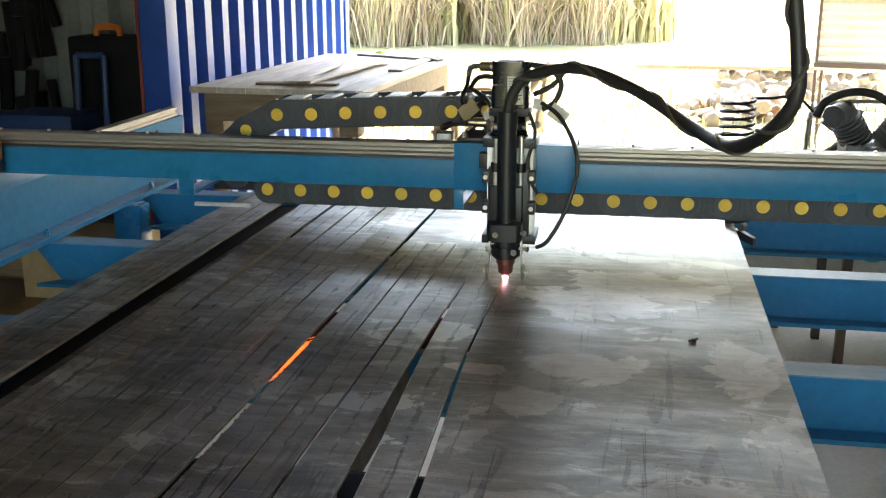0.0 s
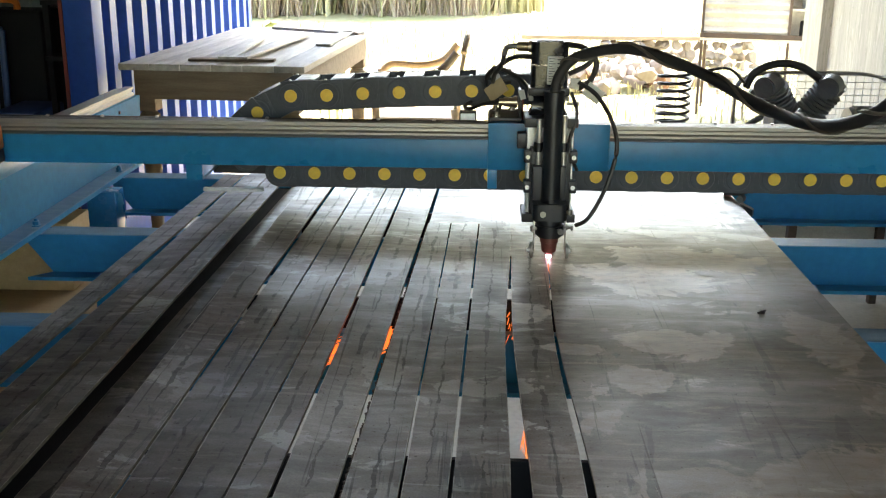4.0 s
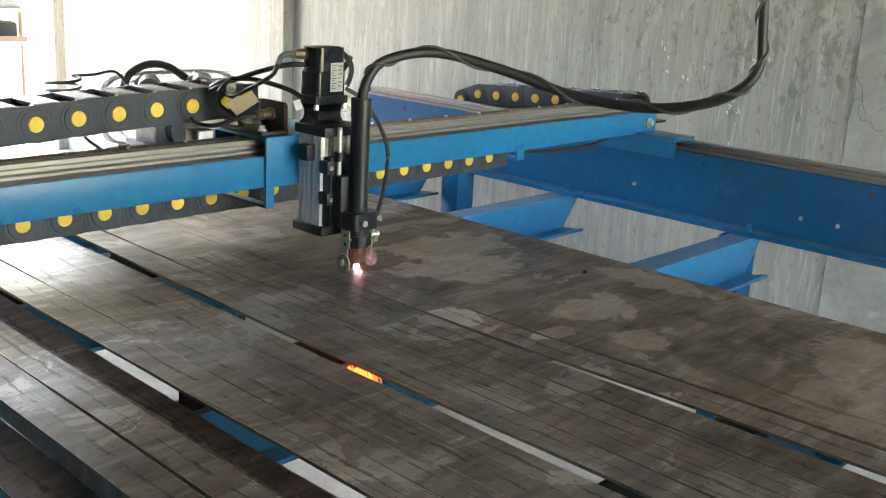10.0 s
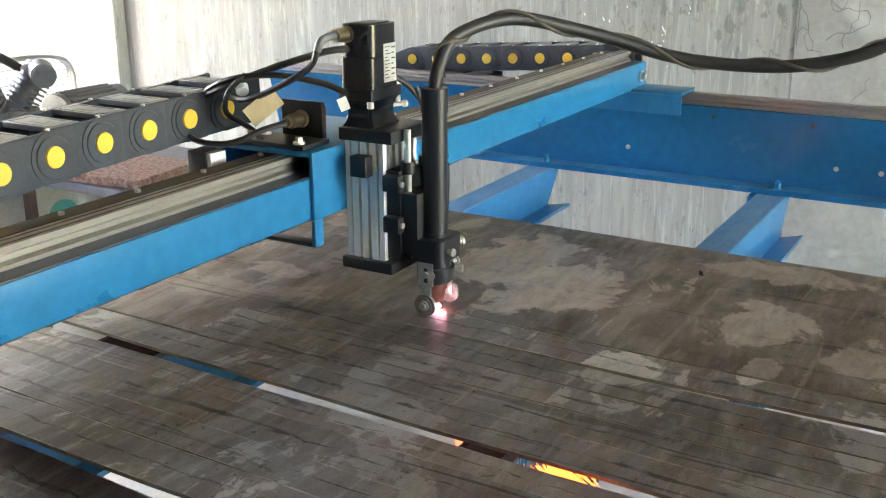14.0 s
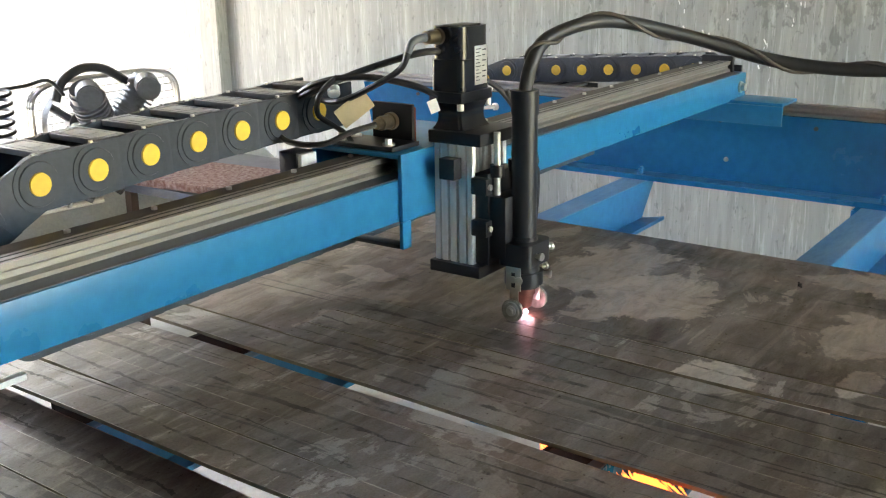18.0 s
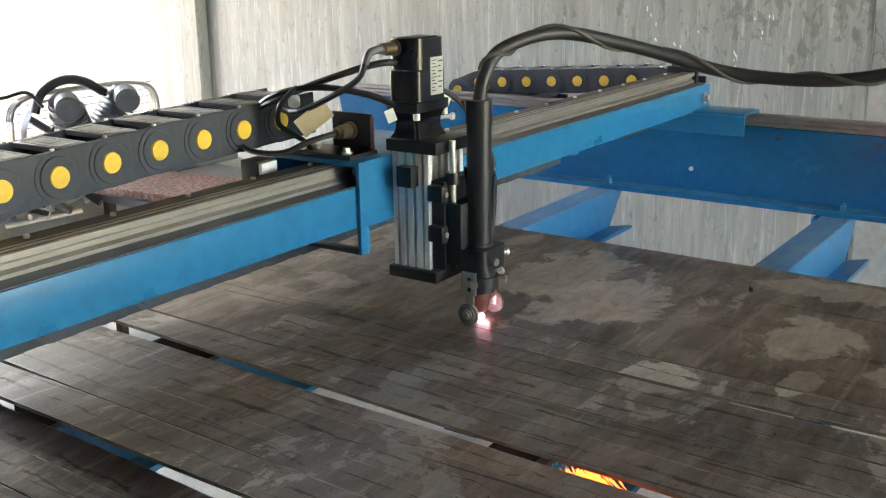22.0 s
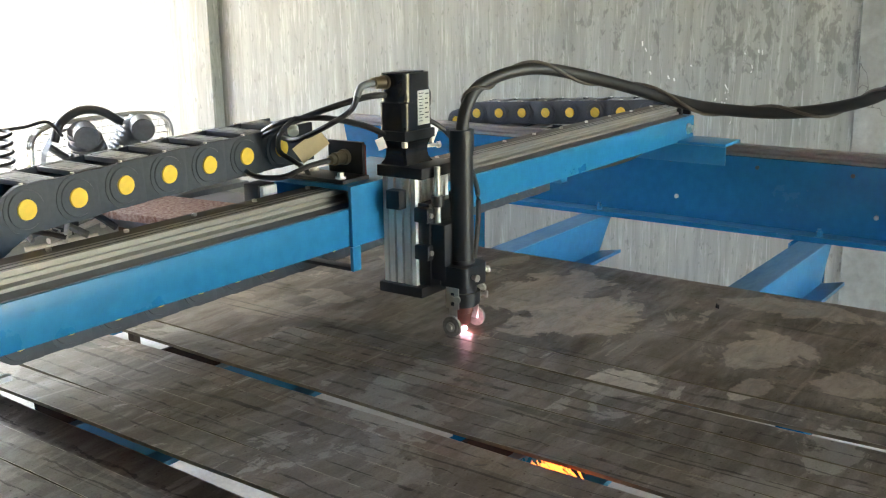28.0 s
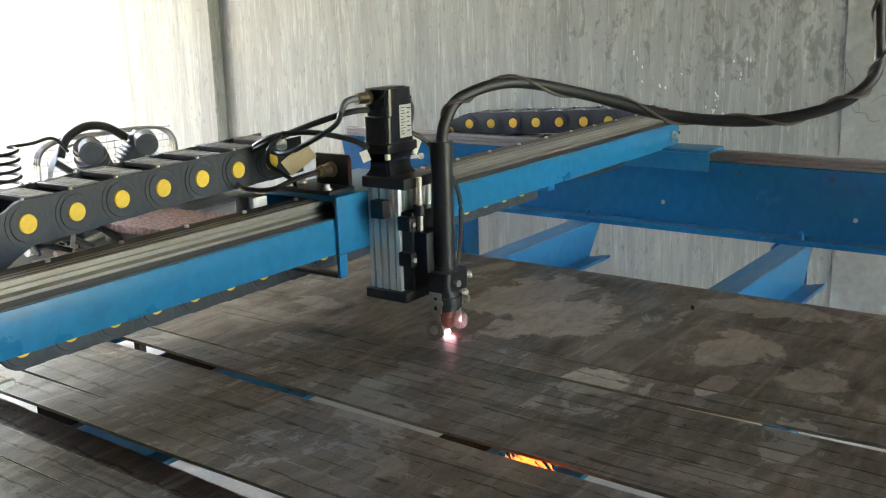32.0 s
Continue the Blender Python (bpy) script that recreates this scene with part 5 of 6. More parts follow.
for k in range(5):
    a = k * 2 * math.pi / 5
    rod(wheel, (0.97, 2.00, 0.61), (0.97 + 0.108 * math.cos(a), 2.00, 0.61 + 0.108 * math.sin(a)), 0.012, seg=8)
rod(wheel, (0.97, 1.985, 0.61), (0.97, 2.015, 0.61), 0.03, seg=16)
part("flywheel", wheel, CAST, comp, "spoked cast flywheel")
guard = B()
loop = []
for k in range(41):
    a = 2 * math.pi * k / 40
    ex, ez = math.copysign(abs(math.cos(a)) ** 0.45, math.cos(a)), math.copysign(abs(math.sin(a)) ** 0.45, math.sin(a))
    loop.append(Vector((1.12 + 0.285 * ex, 2.03, 0.61 + 0.13 * ez)))
for dy in (-0.012, 0.0, 0.012):
    pipe(guard, [p + Vector((0, dy, 0)) for p in loop], 0.006, 6)
part("guard_frame", guard, WIRE_GREY, comp, "rounded wire belt-guard frame")
wires = B()
for k in range(19):
    rod(wires, (0.85 + k * 0.03, 2.035, 0.485), (0.85 + k * 0.03, 2.035, 0.735), 0.0012, seg=4)
for k in range(11):
    z = 0.49 + k * 0.024
    rod(wires, (0.84, 2.036, z), (1.40, 2.036, z), 0.0012, seg=4)
tagged(part("guard_mesh", wires, WIRE_GREY, comp, "square wire mesh of the belt guard"), kind="stuff")
mot = B()
rod(mot, (1.20, 1.88, 0.565), (1.46, 1.88, 0.565), 0.072, seg=28)
emot = part("electric_motor", mot, CAST, comp, "ribbed grey electric motor")
for k in range(24):
    a = k * 2 * math.pi / 24
    rib = rod(B(), (1.22, 1.88 + 0.073 * math.cos(a), 0.565 + 0.073 * math.sin(a)), (1.42, 1.88 + 0.073 * math.cos(a), 0.565 + 0.073 * math.sin(a)), 0.0055, seg=8)
    part("rib", rib, CAST, emot)
for x, y in ((0.72, 1.72), (1.42, 1.72), (0.72, 1.98), (1.42, 1.98)):
    w = rod(rod(B(), (x - 0.02, y, 0.085), (x + 0.02, y, 0.085), 0.085, seg=28), (x - 0.024, y, 0.085), (x + 0.024, y, 0.085), 0.045, seg=20)
    wh = part("wheel", w, RUBBER, comp, "black rubber transport wheel")
    part("wheel_bracket", box(B(), x - 0.034, x - 0.028, y - 0.02, y + 0.02, 0.07, 0.19), RUST, wh)
gauge = rod(rod(B(), (0.70, 1.70, 0.50), (0.70, 1.72, 0.50), 0.028, seg=24), (0.70, 1.72, 0.50), (0.70, 1.76, 0.47), 0.008, seg=10)
part("pressure_gauge", gauge, BRIGHT, comp, "round steel pressure gauge")
clut = B()
for p, q, r in (((0.60, 1.62, 0.47), (0.82, 1.66, 0.49), 0.009), ((0.64, 1.60, 0.46), (0.66, 1.60, 0.55), 0.007), ((0.55, 1.66, 0.45), (0.75, 1.60, 0.46), 0.007), ((0.80, 1.64, 0.47), (0.84, 1.70, 0.53), 0.008)):
    rod(clut, p, q, r, seg=10)
tagged(part("valve_pipe", clut, BRIGHT, comp, "small bright valve pipes on the tank"), kind="stuff")
felt = new("brown_mat", mesh_of("brown_mat", box(B(), -0.13, 0.13, -0.24, 0.24, -0.012, 0.012, 0.005), FABRIC))
felt.matrix_world = pose(0.93, 1.62, 0.503, 0, 0, 6)
tagged(felt, "rough brown speckled pad lying on the low bench", "pad")
bench = thing("low_bench", "low grey steel bench behind the cutting table", "bench")
part("bench_top", box(B(), 0.80, 1.28, 1.40, 1.84, 0.465, 0.490, 0.003), CAST, bench, "dull grey sheet bench top")
for x in (0.82, 1.23):
    for y in (1.42, 1.79):
        part("leg", box(B(), x, x + 0.025, y, y + 0.025, 0.0, 0.465), RUST, bench)

random.seed(33)
for k in range(7):
    x, y = random.uniform(0.48, 0.80), random.uniform(1.62, 1.86)
    w = random.uniform(0.10, 0.22)
    a = random.uniform(0, 3.1)
    pts = [(x - w * math.cos(a) / 2, y - w * math.sin(a) / 2, 0.475), (x, y, 0.49 + random.uniform(0.0, 0.05)), (x + w * math.cos(a) / 2, y + w * math.sin(a) / 2, 0.472)]
    part("air_line", pipe(B(), smooth_path(pts, 6), random.uniform(0.006, 0.011), 8), RUBBER if k % 3 else CAST, comp)
for k in range(4):
    p = Vector((0.56 + 0.07 * k, 1.70 + 0.03 * (k % 2), 0.475))
    vb = rod(rod(B(), p, p + Vector((0.035, 0.01, 0)), 0.014, seg=12), p + Vector((0.017, 0.005, 0)), p + Vector((0.017, 0.005, 0.035)), 0.010, seg=10)
    part("valve", vb, CAST if k % 2 else BRIGHT, comp, "small metal valve")
part("regulator", rod(rod(B(), (0.70, 1.66, 0.47), (0.70, 1.66, 0.53), 0.026, seg=20), (0.70, 1.66, 0.53), (0.70, 1.66, 0.56), 0.018, seg=20), DARK, comp, "black pressure regulator")
coil = thing("coiled_air_hose", "black coiled spring air hose hanging beside the compressor", "air hose")
hel = [Vector((0.555 + 0.055 * math.cos(a), 2.0 + 0.055 * math.sin(a), 0.575 + 0.026 * a / 6.283)) for a in [k * 0.32 for k in range(140)]]
part("coil", pipe(B(), hel, 0.0052, 8), RUBBER, coil, "black spring-coiled hose")
part("lead", pipe(B(), smooth_path([hel[-1], (0.66, 1.99, 0.765), (0.74, 2.00, 0.77), (0.80, 2.02, 0.72)]), 0.0052, 8), RUBBER, coil)
part("tail", pipe(B(), smooth_path([hel[0], (0.60, 1.93, 0.56), (0.66, 1.96, 0.52), (0.70, 1.95, 0.47)]), 0.0052, 8), RUBBER, coil)

# ---------------------------------------------------------------- old wooden table in the yard
wt = thing("wooden_table", "old weathered wooden table with turned legs and a plank top", "table")
wt.matrix_world = Matrix.Translation((-0.98, 2.6, 0)) @ Matrix.Rotation(radians(-3.5), 4, "Z") @ Matrix.Translation((0.98, -2.6, 0))
WX0, WX1, WY0, WY1, WZ = -1.31, -0.66, 1.90, 3.38, 0.775
for k in range(6):
    x = WX0 + (WX1 - WX0) * k / 6
    part("top_plank", box(B(), x + 0.001, x + (WX1 - WX0) / 6 - 0.001, WY0, WY1, WZ - 0.022, WZ, 0.002), BOARD, wt)
for x0, x1, y0, y1 in ((WX0 + 0.05, WX1 - 0.05, WY0 + 0.035, WY0 + 0.06), (WX0 + 0.05, WX1 - 0.05, WY1 - 0.06, WY1 - 0.035),
                       (WX0 + 0.03, WX0 + 0.05, WY0 + 0.06, WY1 - 0.06), (WX1 - 0.05, WX1 - 0.03, WY0 + 0.06, WY1 - 0.06)):
    part("apron", box(B(), x0, x1, y0, y1, WZ - 0.125, WZ - 0.0225, 0.002), TIMBER, wt, "dark stained apron board")


def turned_leg(x, y):
    bm = B()
    box(bm, x - 0.035, x + 0.035, y - 0.035, y + 0.035, WZ - 0.17, WZ - 0.0225, 0.003)
    z = WZ - 0.17
    for h, r, r2 in ((0.015, 0.022, 0.033), (0.03, 0.036, 0.036), (0.02, 0.030, 0.020), (0.06, 0.020, 0.036), (0.05, 0.036, 0.022), (0.02, 0.034, 0.034), (0.25, 0.030, 0.022), (0.03, 0.034, 0.034)):
        rod(bm, (x, y, z - h), (x, y, z), r2, r, seg=20)
        z -= h
    rod(bm, (x, y, 0), (x, y, z), 0.022, 0.030, seg=20)
    return bm


for x in (WX0 + 0.07, WX1 - 0.07):
    for y in (WY0 + 0.08, WY1 - 0.08):
        part("leg", turned_leg(x, y), TIMBER, wt, "turned wooden leg")
for x, y, l, w, rz, lift in ((-0.98, 2.02, 0.30, 0.045, 90, 0), (-1.01, 2.35, 0.75, 0.06, 3, 0.0105), (-0.90, 2.45, 0.95, 0.05, -5, 0.0105), (-0.72, 2.9, 0.7, 0.06, -3, 0), (-0.86, 3.2, 0.5, 0.05, 60, 0.0)):
    ob = solid("loose_plank", box(B(), -w / 2, w / 2, -l / 2, l / 2, 0, 0.009, 0.001), TIMBER if rz == 90 else BOARD, "loose thin board lying on the wooden table", "plank", "loose boards on the table")
    ob.matrix_world = pose(x, y, WZ + 0.001 + lift, 0, 0, rz)

# ---------------------------------------------------------------- plastic chair
ch = thing("plastic_chair", "tan moulded plastic garden chair with curved arms", "chair", (-0.40, 3.40, 0))
ch.scale = (0.9, 0.9, 0.92)
seat = B()
box(seat, -0.22, 0.20, -0.21, 0.21, 0.40, 0.415, 0.006)
part("seat", seat, PLASTIC_TAN, ch)
for s in (-1, 1):
    arm = smooth_path([(-0.22, s * 0.23, 0.60), (-0.16, s * 0.24, 0.635), (0.0, s * 0.24, 0.63), (0.12, s * 0.235, 0.66), (0.20, s * 0.22, 0.745)])
    bm = pipe(B(), arm, 0.022, 10)
    part("arm", bm, PLASTIC_TAN, ch, "curved tan arm rest")
    part("front_leg", pipe(B(), smooth_path([(-0.23, s * 0.23, 0.61), (-0.215, s * 0.235, 0.42), (-0.235, s * 0.245, 0.0)]), 0.021, 8), PLASTIC_TAN, ch)
    part("rear_leg", pipe(B(), smooth_path([(0.19, s * 0.215, 0.46), (0.22, s * 0.23, 0.25), (0.25, s * 0.24, 0.0)]), 0.021, 8), PLASTIC_TAN, ch)
for k in range(7):
    y = -0.19 + k * 0.0633
    part("back_slat", pipe(B(), smooth_path([(0.19, y, 0.42), (0.215, y, 0.6), (0.25, y * 0.9, 0.80)]), 0.011, 6), PLASTIC_TAN, ch)
part("back_rim", pipe(B(), smooth_path([(0.235, -0.20, 0.74), (0.252, -0.12, 0.81), (0.256, 0, 0.825), (0.252, 0.12, 0.81), (0.235, 0.20, 0.74)]), 0.016, 8), PLASTIC_TAN, ch, "curved top rim of the backrest")

# ---------------------------------------------------------------- blue container with its stores
box_c = thing("shipping_container", "blue corrugated steel container standing open, dark inside", "container")


def corrugated(bm, p, q, z0, z1, n, depth, nrm):
    p, q, nrm = Vector(p), Vector(q), Vector(nrm)
    prof = []
    for k in range(n):
        for u, o in ((0.0, 0.0), (0.32, 0.0), (0.48, 1.0), (0.84, 1.0)):
            prof.append((p.lerp(q, (k + u) / n)) + nrm * depth * o)
    prof.append(q)
    lo = [bm.verts.new((v.x, v.y, z0)) for v in prof]
    hi = [bm.verts.new((v.x, v.y, z1)) for v in prof]
    for i in range(len(prof) - 1):
        bm.faces.new((lo[i], lo[i + 1], hi[i + 1], hi[i]))
    return bm


CX, CY0, CY1 = -1.45, 1.98, 4.45
part("side_wall", corrugated(B(), (CX - 0.036, CY0 + 0.10, 0), (CX - 0.036, CY1, 0), 0.16, 2.86, 13, 0.036, (1, 0, 0)), BOX_BLUE, box_c, "glossy blue corrugated side wall")
part("corner_post", box(B(), CX - 0.10, CX + 0.002, CY0, CY0 + 0.10, 0.0, 2.86, 0.004), BOX_BLUE, box_c, "blue corner post")
part("door_seal", box(B(), CX - 0.112, CX - 0.1005, CY0 - 0.004, CY0 + 0.05, 0.0, 2.86), RED, box_c, "dull red door jamb edge")
part("bottom_rail", box(B(), CX - 0.06, CX + 0.004, CY0 + 0.10, CY1, 0.0, 0.16, 0.004), BOX_BLUE, box_c, "blue bottom side rail")
part("rear_post", box(B(), CX - 0.10, CX + 0.006, CY1, CY1 + 0.08, 0.0, 2.86, 0.004), BOX_BLUE, box_c)
part("lining_wall", corrugated(B(), (-4.0, 3.55, 0), (CX - 0.04, 3.55, 0), 0.08, 2.86, 11, 0.06, (0, -1, 0)), LINING, box_c, "pale grey corrugated inner wall")
part("inner_side", corrugated(B(), (CX - 0.045, CY0 + 0.1, 0), (CX - 0.045, 3.5, 0), 0.08, 2.86, 8, -0.03, (1, 0, 0)), LINING, box_c)
part("roof_panel", box(B(), -4.0, CX + 0.004, CY0, CY1 + 0.08, 2.86, 2.92), BOX_BLUE, box_c)
part("container_floor", box(B(), -4.0, CX - 0.11, CY0 + 0.02, 3.6, 0.0, 0.08), TIMBER, box_c, "dark timber container floor")
part("far_side", box(B(), -4.05, -4.0, CY0, 3.6, 0.0, 2.86), BOX_BLUE, box_c)
jamb = part("left_jamb", box(B(), -2.62, -2.50, CY0, CY0 + 0.10, 0.0, 2.86, 0.004), BOX_BLUE, box_c, "blue left door jamb")
part("jamb_edge", box(B(), -2.499, -2.47, CY0 - 0.003, CY0 + 0.06, 0.0, 2.86), RED, jamb, "red painted edge")


def crate(name, x0, x1, y0, y1, z0, z1, m, label, cat):
    t = thing(name, label, cat, (0, 0, 0))
    part("body", box(B(), x0, x1, y0, y1, z0, z1, 0.02), m, t)
    return t


crate("tool_case", -2.72, -2.34, 2.85, 3.15, 0.08, 0.52, CRATE_BLUE, "blue metal tool case on the container floor", "case")
cs = crate("black_case", -2.50, -2.12, 3.16, 3.40, 0.08, 0.86, DARK, "tall black plastic equipment case", "case")
hd = B()
pipe(hd, smooth_path([(-2.37, 3.22, 0.85), (-2.365, 3.22, 0.895), (-2.31, 3.22, 0.905), (-2.255, 3.22, 0.895), (-2.25, 3.22, 0.85)]), 0.016, 8)
part("handle", hd, ORANGE, cs, "orange carrying handle")
wf = B()
for x in (-2.40, -2.26):
    rod(wf, (x, 3.02, 0.08), (x, 3.06, 0.78), 0.016, seg=10)
rod(wf, (-2.40, 3.06, 0.78), (-2.26, 3.06, 0.78), 0.016, seg=10)
solid("trolley_frame", wf, CRATE_BLUE, "blue tubular trolley frame leaning against a case", "trolley")
crate("welder", -2.22, -2.02, 2.75, 3.10, 0.08, 0.46, CRATE_BLUE, "dark blue welding machine in the container", "welder")
rk = thing("steel_rack", "black steel rack in the container", "rack")
for x in (-2.02, -1.86):
    part("upright", box(B(), x, x + 0.025, 2.95, 2.975, 0.08, 0.92), DARK, rk)
for z in (0.30, 0.66, 0.90):
    part("shelf", box(B(), -2.02, -1.835, 2.93, 3.2, z, z + 0.02), DARK, rk)
hang = B()
random.seed(3)
for k in range(40):
    a = Vector((random.uniform(-2.95, -2.70), random.uniform(3.2, 3.4), random.uniform(0.5, 1.9)))
    rod(hang, a, a + Vector((random.uniform(-0.06, 0.06), 0, random.uniform(-0.4, -0.2))), random.uniform(0.02, 0.05), seg=7)
solid("hung_hoses", hang, DARK, "bundle of dark hoses hanging in the container", "hoses", kind="stuff")
PLY = material("bare_plywood", (0.40, 0.28, 0.16), 0.7, 0.0, (0.30, 0.20, 0.11), 4, 0.7, 0.2, 80, (1, 6, 1))
ply = solid("plywood_sheet", box(B(), -2.6, -0.98, 0.1, 1.93, 0.0, 0.018, 0.002), PLY, "bare plywood sheet lying on the floor", "plywood")
crd = solid("cardboard_box", box(B(), -1.95, -1.5, 1.72, 1.92, 0.02, 0.26, 0.004), TAPE, "brown cardboard box on the plywood", "box")

# ---------------------------------------------------------------- yard: rocks, plank, shed, reeds
random.seed(21)
STONES = [ROCK, material("red_brown_stone", (0.16, 0.075, 0.05), 0.9, 0.0, (0.26, 0.15, 0.11), 6, 0.9, 0.6, 40), material("pale_stone", (0.24, 0.19, 0.16), 0.9, 0.0, (0.13, 0.10, 0.08), 7, 0.9, 0.6, 40)]
for k in range(112):
    row = k < 51                                     # a low row under the plank, then a loose heap before it
    s = random.uniform(0.07, 0.11) if row else random.uniform(0.05, 0.15)
    bm = B()
    bmesh.ops.create_icosphere(bm, subdivisions=2, radius=s)
    sd = Vector((k * 3.1, k * 1.7, 0))
    sq = Vector((random.uniform(0.8, 1.3), random.uniform(0.7, 1.1), random.uniform(0.6, 0.95)))
    cut = [Vector((random.gauss(0, 1), random.gauss(0, 1), random.gauss(0, 1))).normalized() for j in range(9)]
    for v in bm.verts:
        p = v.co / s
        for c in cut:                                # broken flat faces
            d = p.dot(c)
            if d > 0.45:
                p -= c * (d - 0.45)
        w = 1 + 0.25 * noise.noise(p * 1.6 + sd)
        v.co = Vector((p.x * sq.x, p.y * sq.y, p.z * sq.z)) * s * w
    ob = new("rock", mesh_of("rock", bm, STONES[0] if row or k % 3 else STONES[1 + k % 2]))
    if row:
        x, y, z = 1.05 + 1.5 * (k // 3) / 17 + random.uniform(-0.03, 0.03), 8.48 + random.uniform(-0.06, 0.06), -0.03 + 0.05 + 0.09 * (k % 3)
    else:
        x, y = random.gauss(1.35, 0.38), random.uniform(7.0, 8.1)
        z = -0.05 + s * 0.38 + (random.choice((0, 0.05, 0.12)) if abs(x - 1.35) < 0.35 else 0)
    ob.matrix_world = pose(x, y, z, random.uniform(0, 40), 0, random.uniform(0, 360))
    tagged(ob, "dark broken field stone stacked under the plank" if row else ("rough dark brown broken stone in the heap", "red-brown broken stone in the heap", "pale broken stone in the heap")[0 if k % 3 else 1 + k % 2], "rock", "stone heap in the yard")
pl = solid("timber_plank", box(B(), 0.28, 3.2, 8.38, 8.54, 0.262, 0.30, 0.005), TIMBER, "long grey plank resting on the stones", "plank")
shed = thing("sheet_cabinet", "rusty corrugated sheet cabinet on legs in the yard", "cabinet", (1.49, 6.15, 0))
shed.rotation_euler = (0, 0, radians(-16))
cs2 = B()
lo, hi = [], []
for k in range(8 * 7 + 1):                           # horizontal waves up the front
    z = 0.52 + 0.44 * k / 56
    yy = 0.011 * math.cos(2 * math.pi * k / 8)
    lo.append(cs2.verts.new((0.0, yy, z)))
    hi.append(cs2.verts.new((0.60, yy, z)))
for i in range(len(lo) - 1):
    cs2.faces.new((lo[i], hi[i], hi[i + 1], lo[i + 1]))
part("corrugated_front", cs2, SHEET, shed, "pale rusty corrugated front")
part("back_sheet", box(B(), 0.0, 0.92, 0.40, 0.41, 0.50, 0.96), SHEET, shed)
part("side_sheet", box(B(), 0.60, 0.612, 0.02, 0.40, 0.50, 0.96), SHEET, shed)
part("bottom_board", box(B(), 0.0, 0.92, -0.02, 0.40, 0.48, 0.50), BOARD, shed, "grey bottom board")
part("roof_board", box(B(), -0.03, 0.95, -0.03, 0.43, 0.965, 0.99), BOARD, shed, "weathered board roof")
part("mid_shelf", box(B(), 0.62, 0.92, 0.02, 0.40, 0.70, 0.715), BOARD, shed)
for k, (z0, w, h, m) in enumerate(((0.50, 0.16, 0.12, DARK), (0.715, 0.20, 0.16, CAST))):
    part("stored_tin", box(B(), 0.68, 0.68 + w, 0.10, 0.30, z0, z0 + h, 0.02), m, shed)
for x, y in ((0.0, -0.015), (0.60, -0.015), (0.0, 0.37), (0.90, 0.37), (0.90, -0.015)):
    part("post", box(B(), x, x + 0.02, y, y + 0.02, -0.06, 0.965), RUST, shed, "rusty angle-iron post")
part("rail", box(B(), -0.004, 0.93, -0.024, -0.016, 0.50, 0.535), RUST, shed, "rusty bottom rail")

def foliage(name, stops):
    """Leaf stuff whose colour differs from blade to blade."""
    m = bpy.data.materials.new(name)
    m.use_nodes = True
    n, l = m.node_tree.nodes, m.node_tree.links
    geo, ramp = n.new("ShaderNodeNewGeometry"), n.new("ShaderNodeValToRGB")
    l.new(geo.outputs["Random Per Island"], ramp.inputs[0])
    while len(ramp.color_ramp.elements) < len(stops):
        ramp.color_ramp.elements.new(0.5)
    for e, (p, c) in zip(ramp.color_ramp.elements, stops):
        e.position, e.color = p, (*c, 1)
    l.new(ramp.outputs[0], n["Principled BSDF"].inputs["Base Color"])
    n["Principled BSDF"].inputs["Roughness"].default_value = 0.7
    return m


BRUSH = foliage("mixed_dry_brush", [(0.0, (0.27, 0.20, 0.135)), (0.25, (0.36, 0.26, 0.19)), (0.65, (0.52, 0.42, 0.33)), (0.88, (0.44, 0.37, 0.23)), (1.0, (0.30, 0.30, 0.13))])
GREENS = foliage("mixed_green", [(0.0, (0.24, 0.22, 0.11)), (0.5, (0.33, 0.31, 0.15)), (1.0, (0.50, 0.45, 0.28))])
random.seed(8)


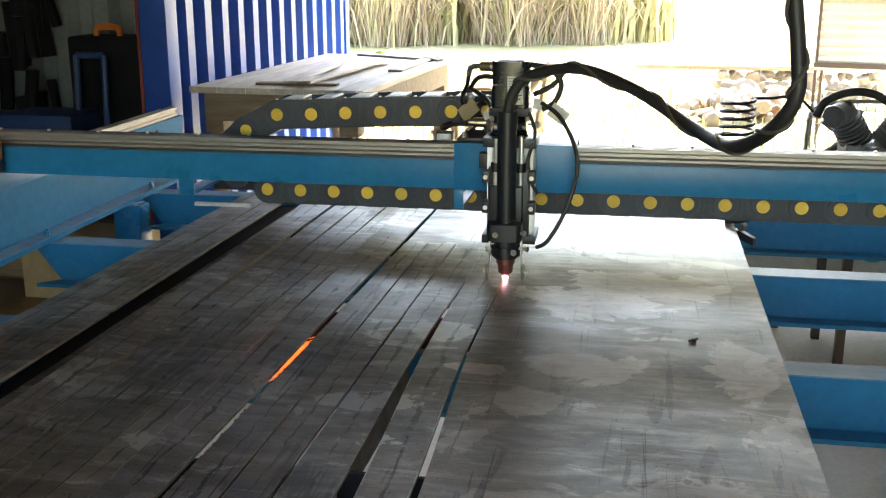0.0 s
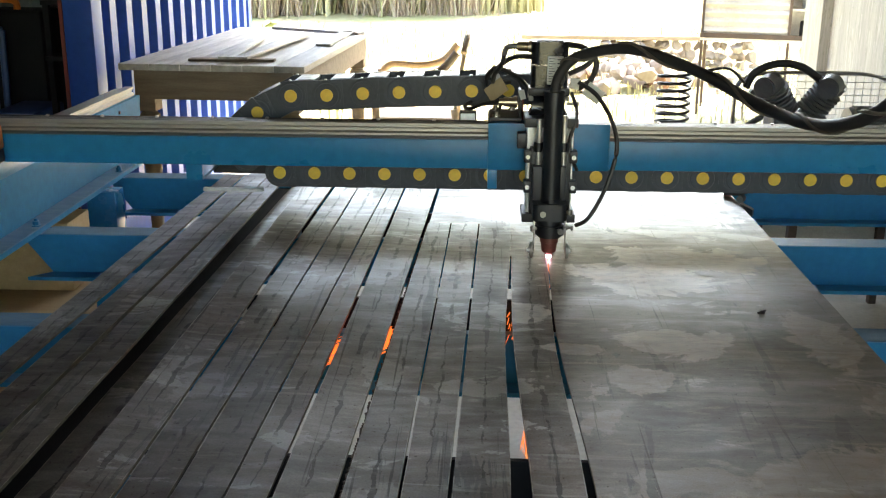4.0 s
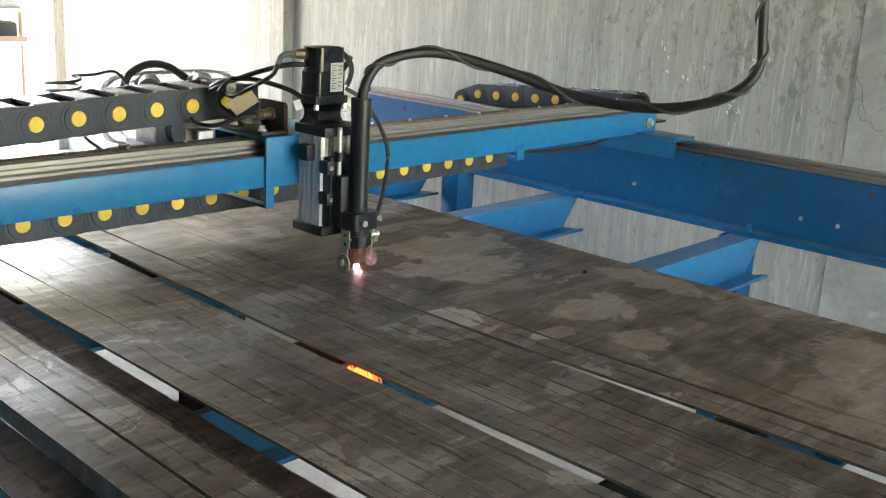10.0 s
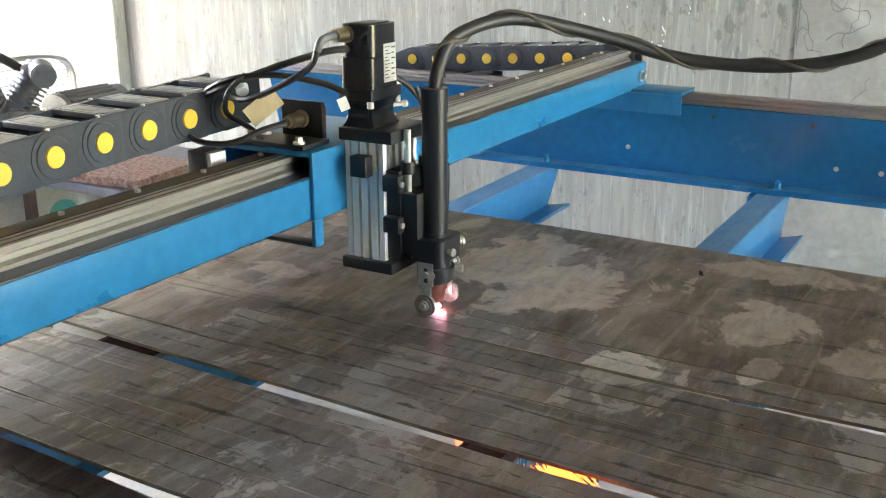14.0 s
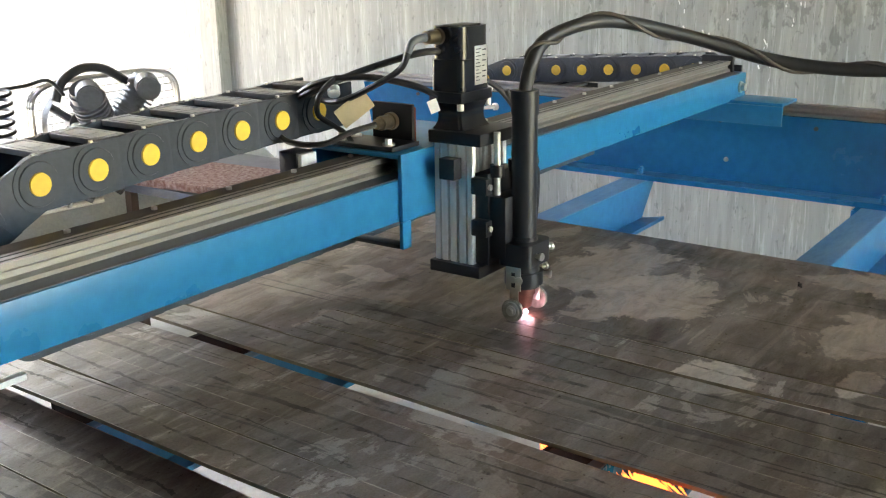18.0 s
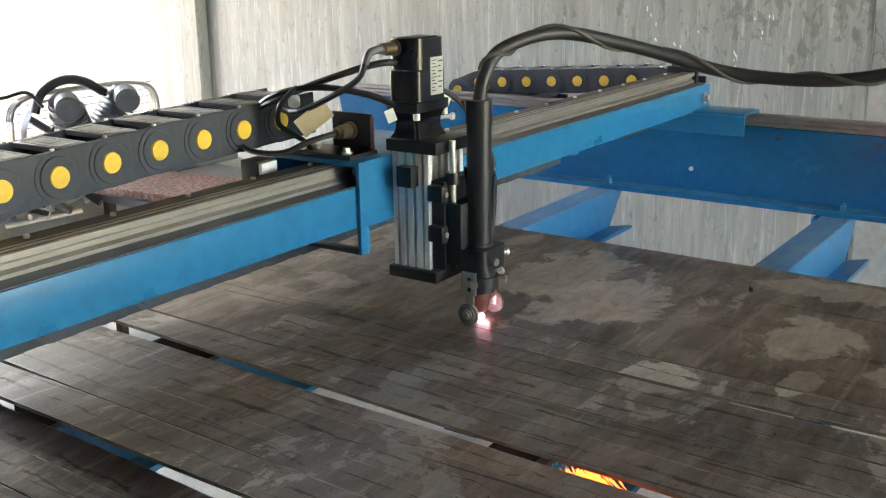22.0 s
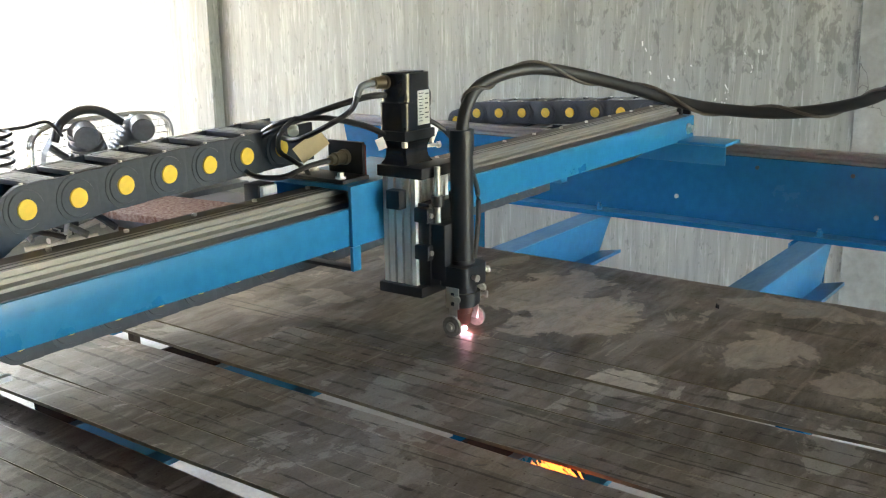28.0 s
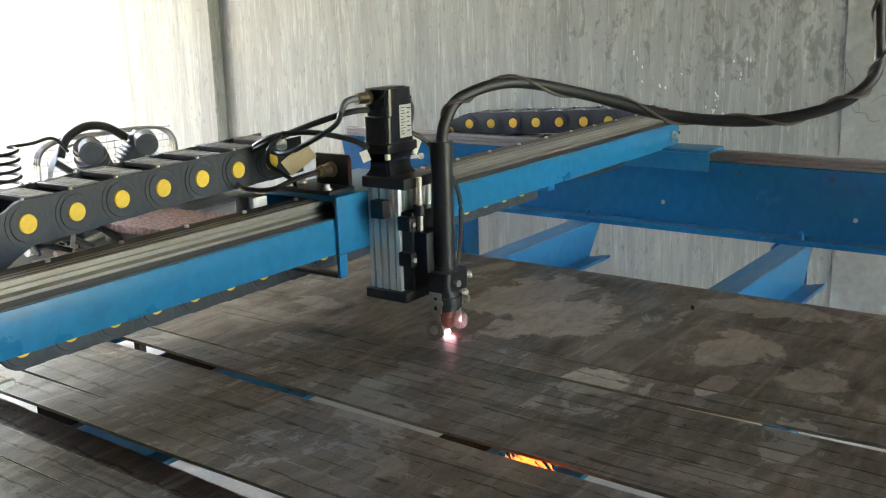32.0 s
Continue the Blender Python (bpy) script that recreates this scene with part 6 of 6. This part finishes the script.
def blades(count, spot, h0, h1, w, lean):
    """Arching blades: each rises, bends over and droops at the tip."""
    vs, fs = [], []
    for k in range(count):
        cx, cy, size = spot()
        h = random.uniform(h0, h1) * size
        a = random.uniform(0, 6.283)
        out = lean * h * random.random() ** 0.8
        dx, dy = math.cos(a) * out, math.sin(a) * out
        tip = h * random.uniform(0.35, 1.05)
        b = a + random.uniform(-1.2, 1.2)
        ww = w * random.uniform(0.5, 1.5)
        px, py = -math.sin(b) * ww, math.cos(b) * ww
        i = len(vs)
        for f, z, k2 in ((0.0, -0.08, 0.6), (0.25, h * 0.62, 1.0), (0.6, h * 0.9, 0.8)):
            vs += [(cx + dx * f - px * k2, cy + dy * f - py * k2, z), (cx + dx * f + px * k2, cy + dy * f + py * k2, z)]
        vs.append((cx + dx, cy + dy, tip))
        fs += [(i, i + 1, i + 3, i + 2), (i + 2, i + 3, i + 5, i + 4), (i + 4, i + 5, i + 6)]
    me = bpy.data.meshes.new("blades")
    me.from_pydata(vs, [], fs)
    return me


clumps = [(random.uniform(-9.5, -0.4), random.uniform(15.0, 19.5), random.uniform(0.7, 1.5)) for k in range(70)]


def reed_spot():
    c = random.choice(clumps)
    return random.gauss(c[0], 0.16 * c[2]), random.gauss(c[1], 0.16 * c[2]), c[2]


def leafy_spot():
    c = random.choice(clumps)
    x = random.gauss(c[0] + 0.4, 0.5)
    # brush at far left made taller, unseen, to hide sky from the strips
    return x, random.gauss(c[1] + 0.9, 0.4), c[2] * (1.0 if x < -3.4 else 0.42)


for nm, me, m, lab in (("dry_reeds", blades(26000, reed_spot, 0.3, 1.7, 0.010, 1.5), BRUSH, "tall dry reeds and grass at the edge of the yard"),
                       ("green_brush", blades(9000, leafy_spot, 0.5, 3.8, 0.03, 0.8), GREENS, "tall green undergrowth behind the reeds"),
                       ("grass_tufts", blades(5000, lambda: (random.uniform(-3, 3.5), random.uniform(5.0, 13), 1.0), 0.02, 0.07, 0.004, 0.8), GREENS, "short grass tufts in the yard")):
    me.materials.append(m)
    tagged(new(nm, me), lab, "grass", kind="stuff")
bl = thing("broad_leaf_plant", "low plant with large pale green leaves", "plant", (-1.9, 6.6, -0.05))
for k in range(9):
    a = k * 0.75
    bm = B()
    pts = []
    for j in range(7):
        u = j / 6
        wv = 0.10 * math.sin(math.pi * min(u * 1.02, 1)) + 0.004
        r, z = 0.08 + 0.30 * u, 0.30 + 0.45 * u - 0.42 * u * u + 0.02 * k
        c, s = math.cos(a), math.sin(a)
        pts.append([bm.verts.new((c * r - s * o, s * r + c * o, z + abs(o) * 0.2)) for o in (-wv, 0, wv)])
    for p, q in zip(pts, pts[1:]):
        bm.faces.new((p[0], p[1], q[1], q[0]))
        bm.faces.new((p[1], p[2], q[2], q[1]))
    lf = part("leaf", bm, LEAF, bl)
    part("stalk", rod(B(), (0, 0, 0), (math.cos(a) * 0.08, math.sin(a) * 0.08, 0.31 + 0.02 * k), 0.008, seg=6), LEAF, lf)
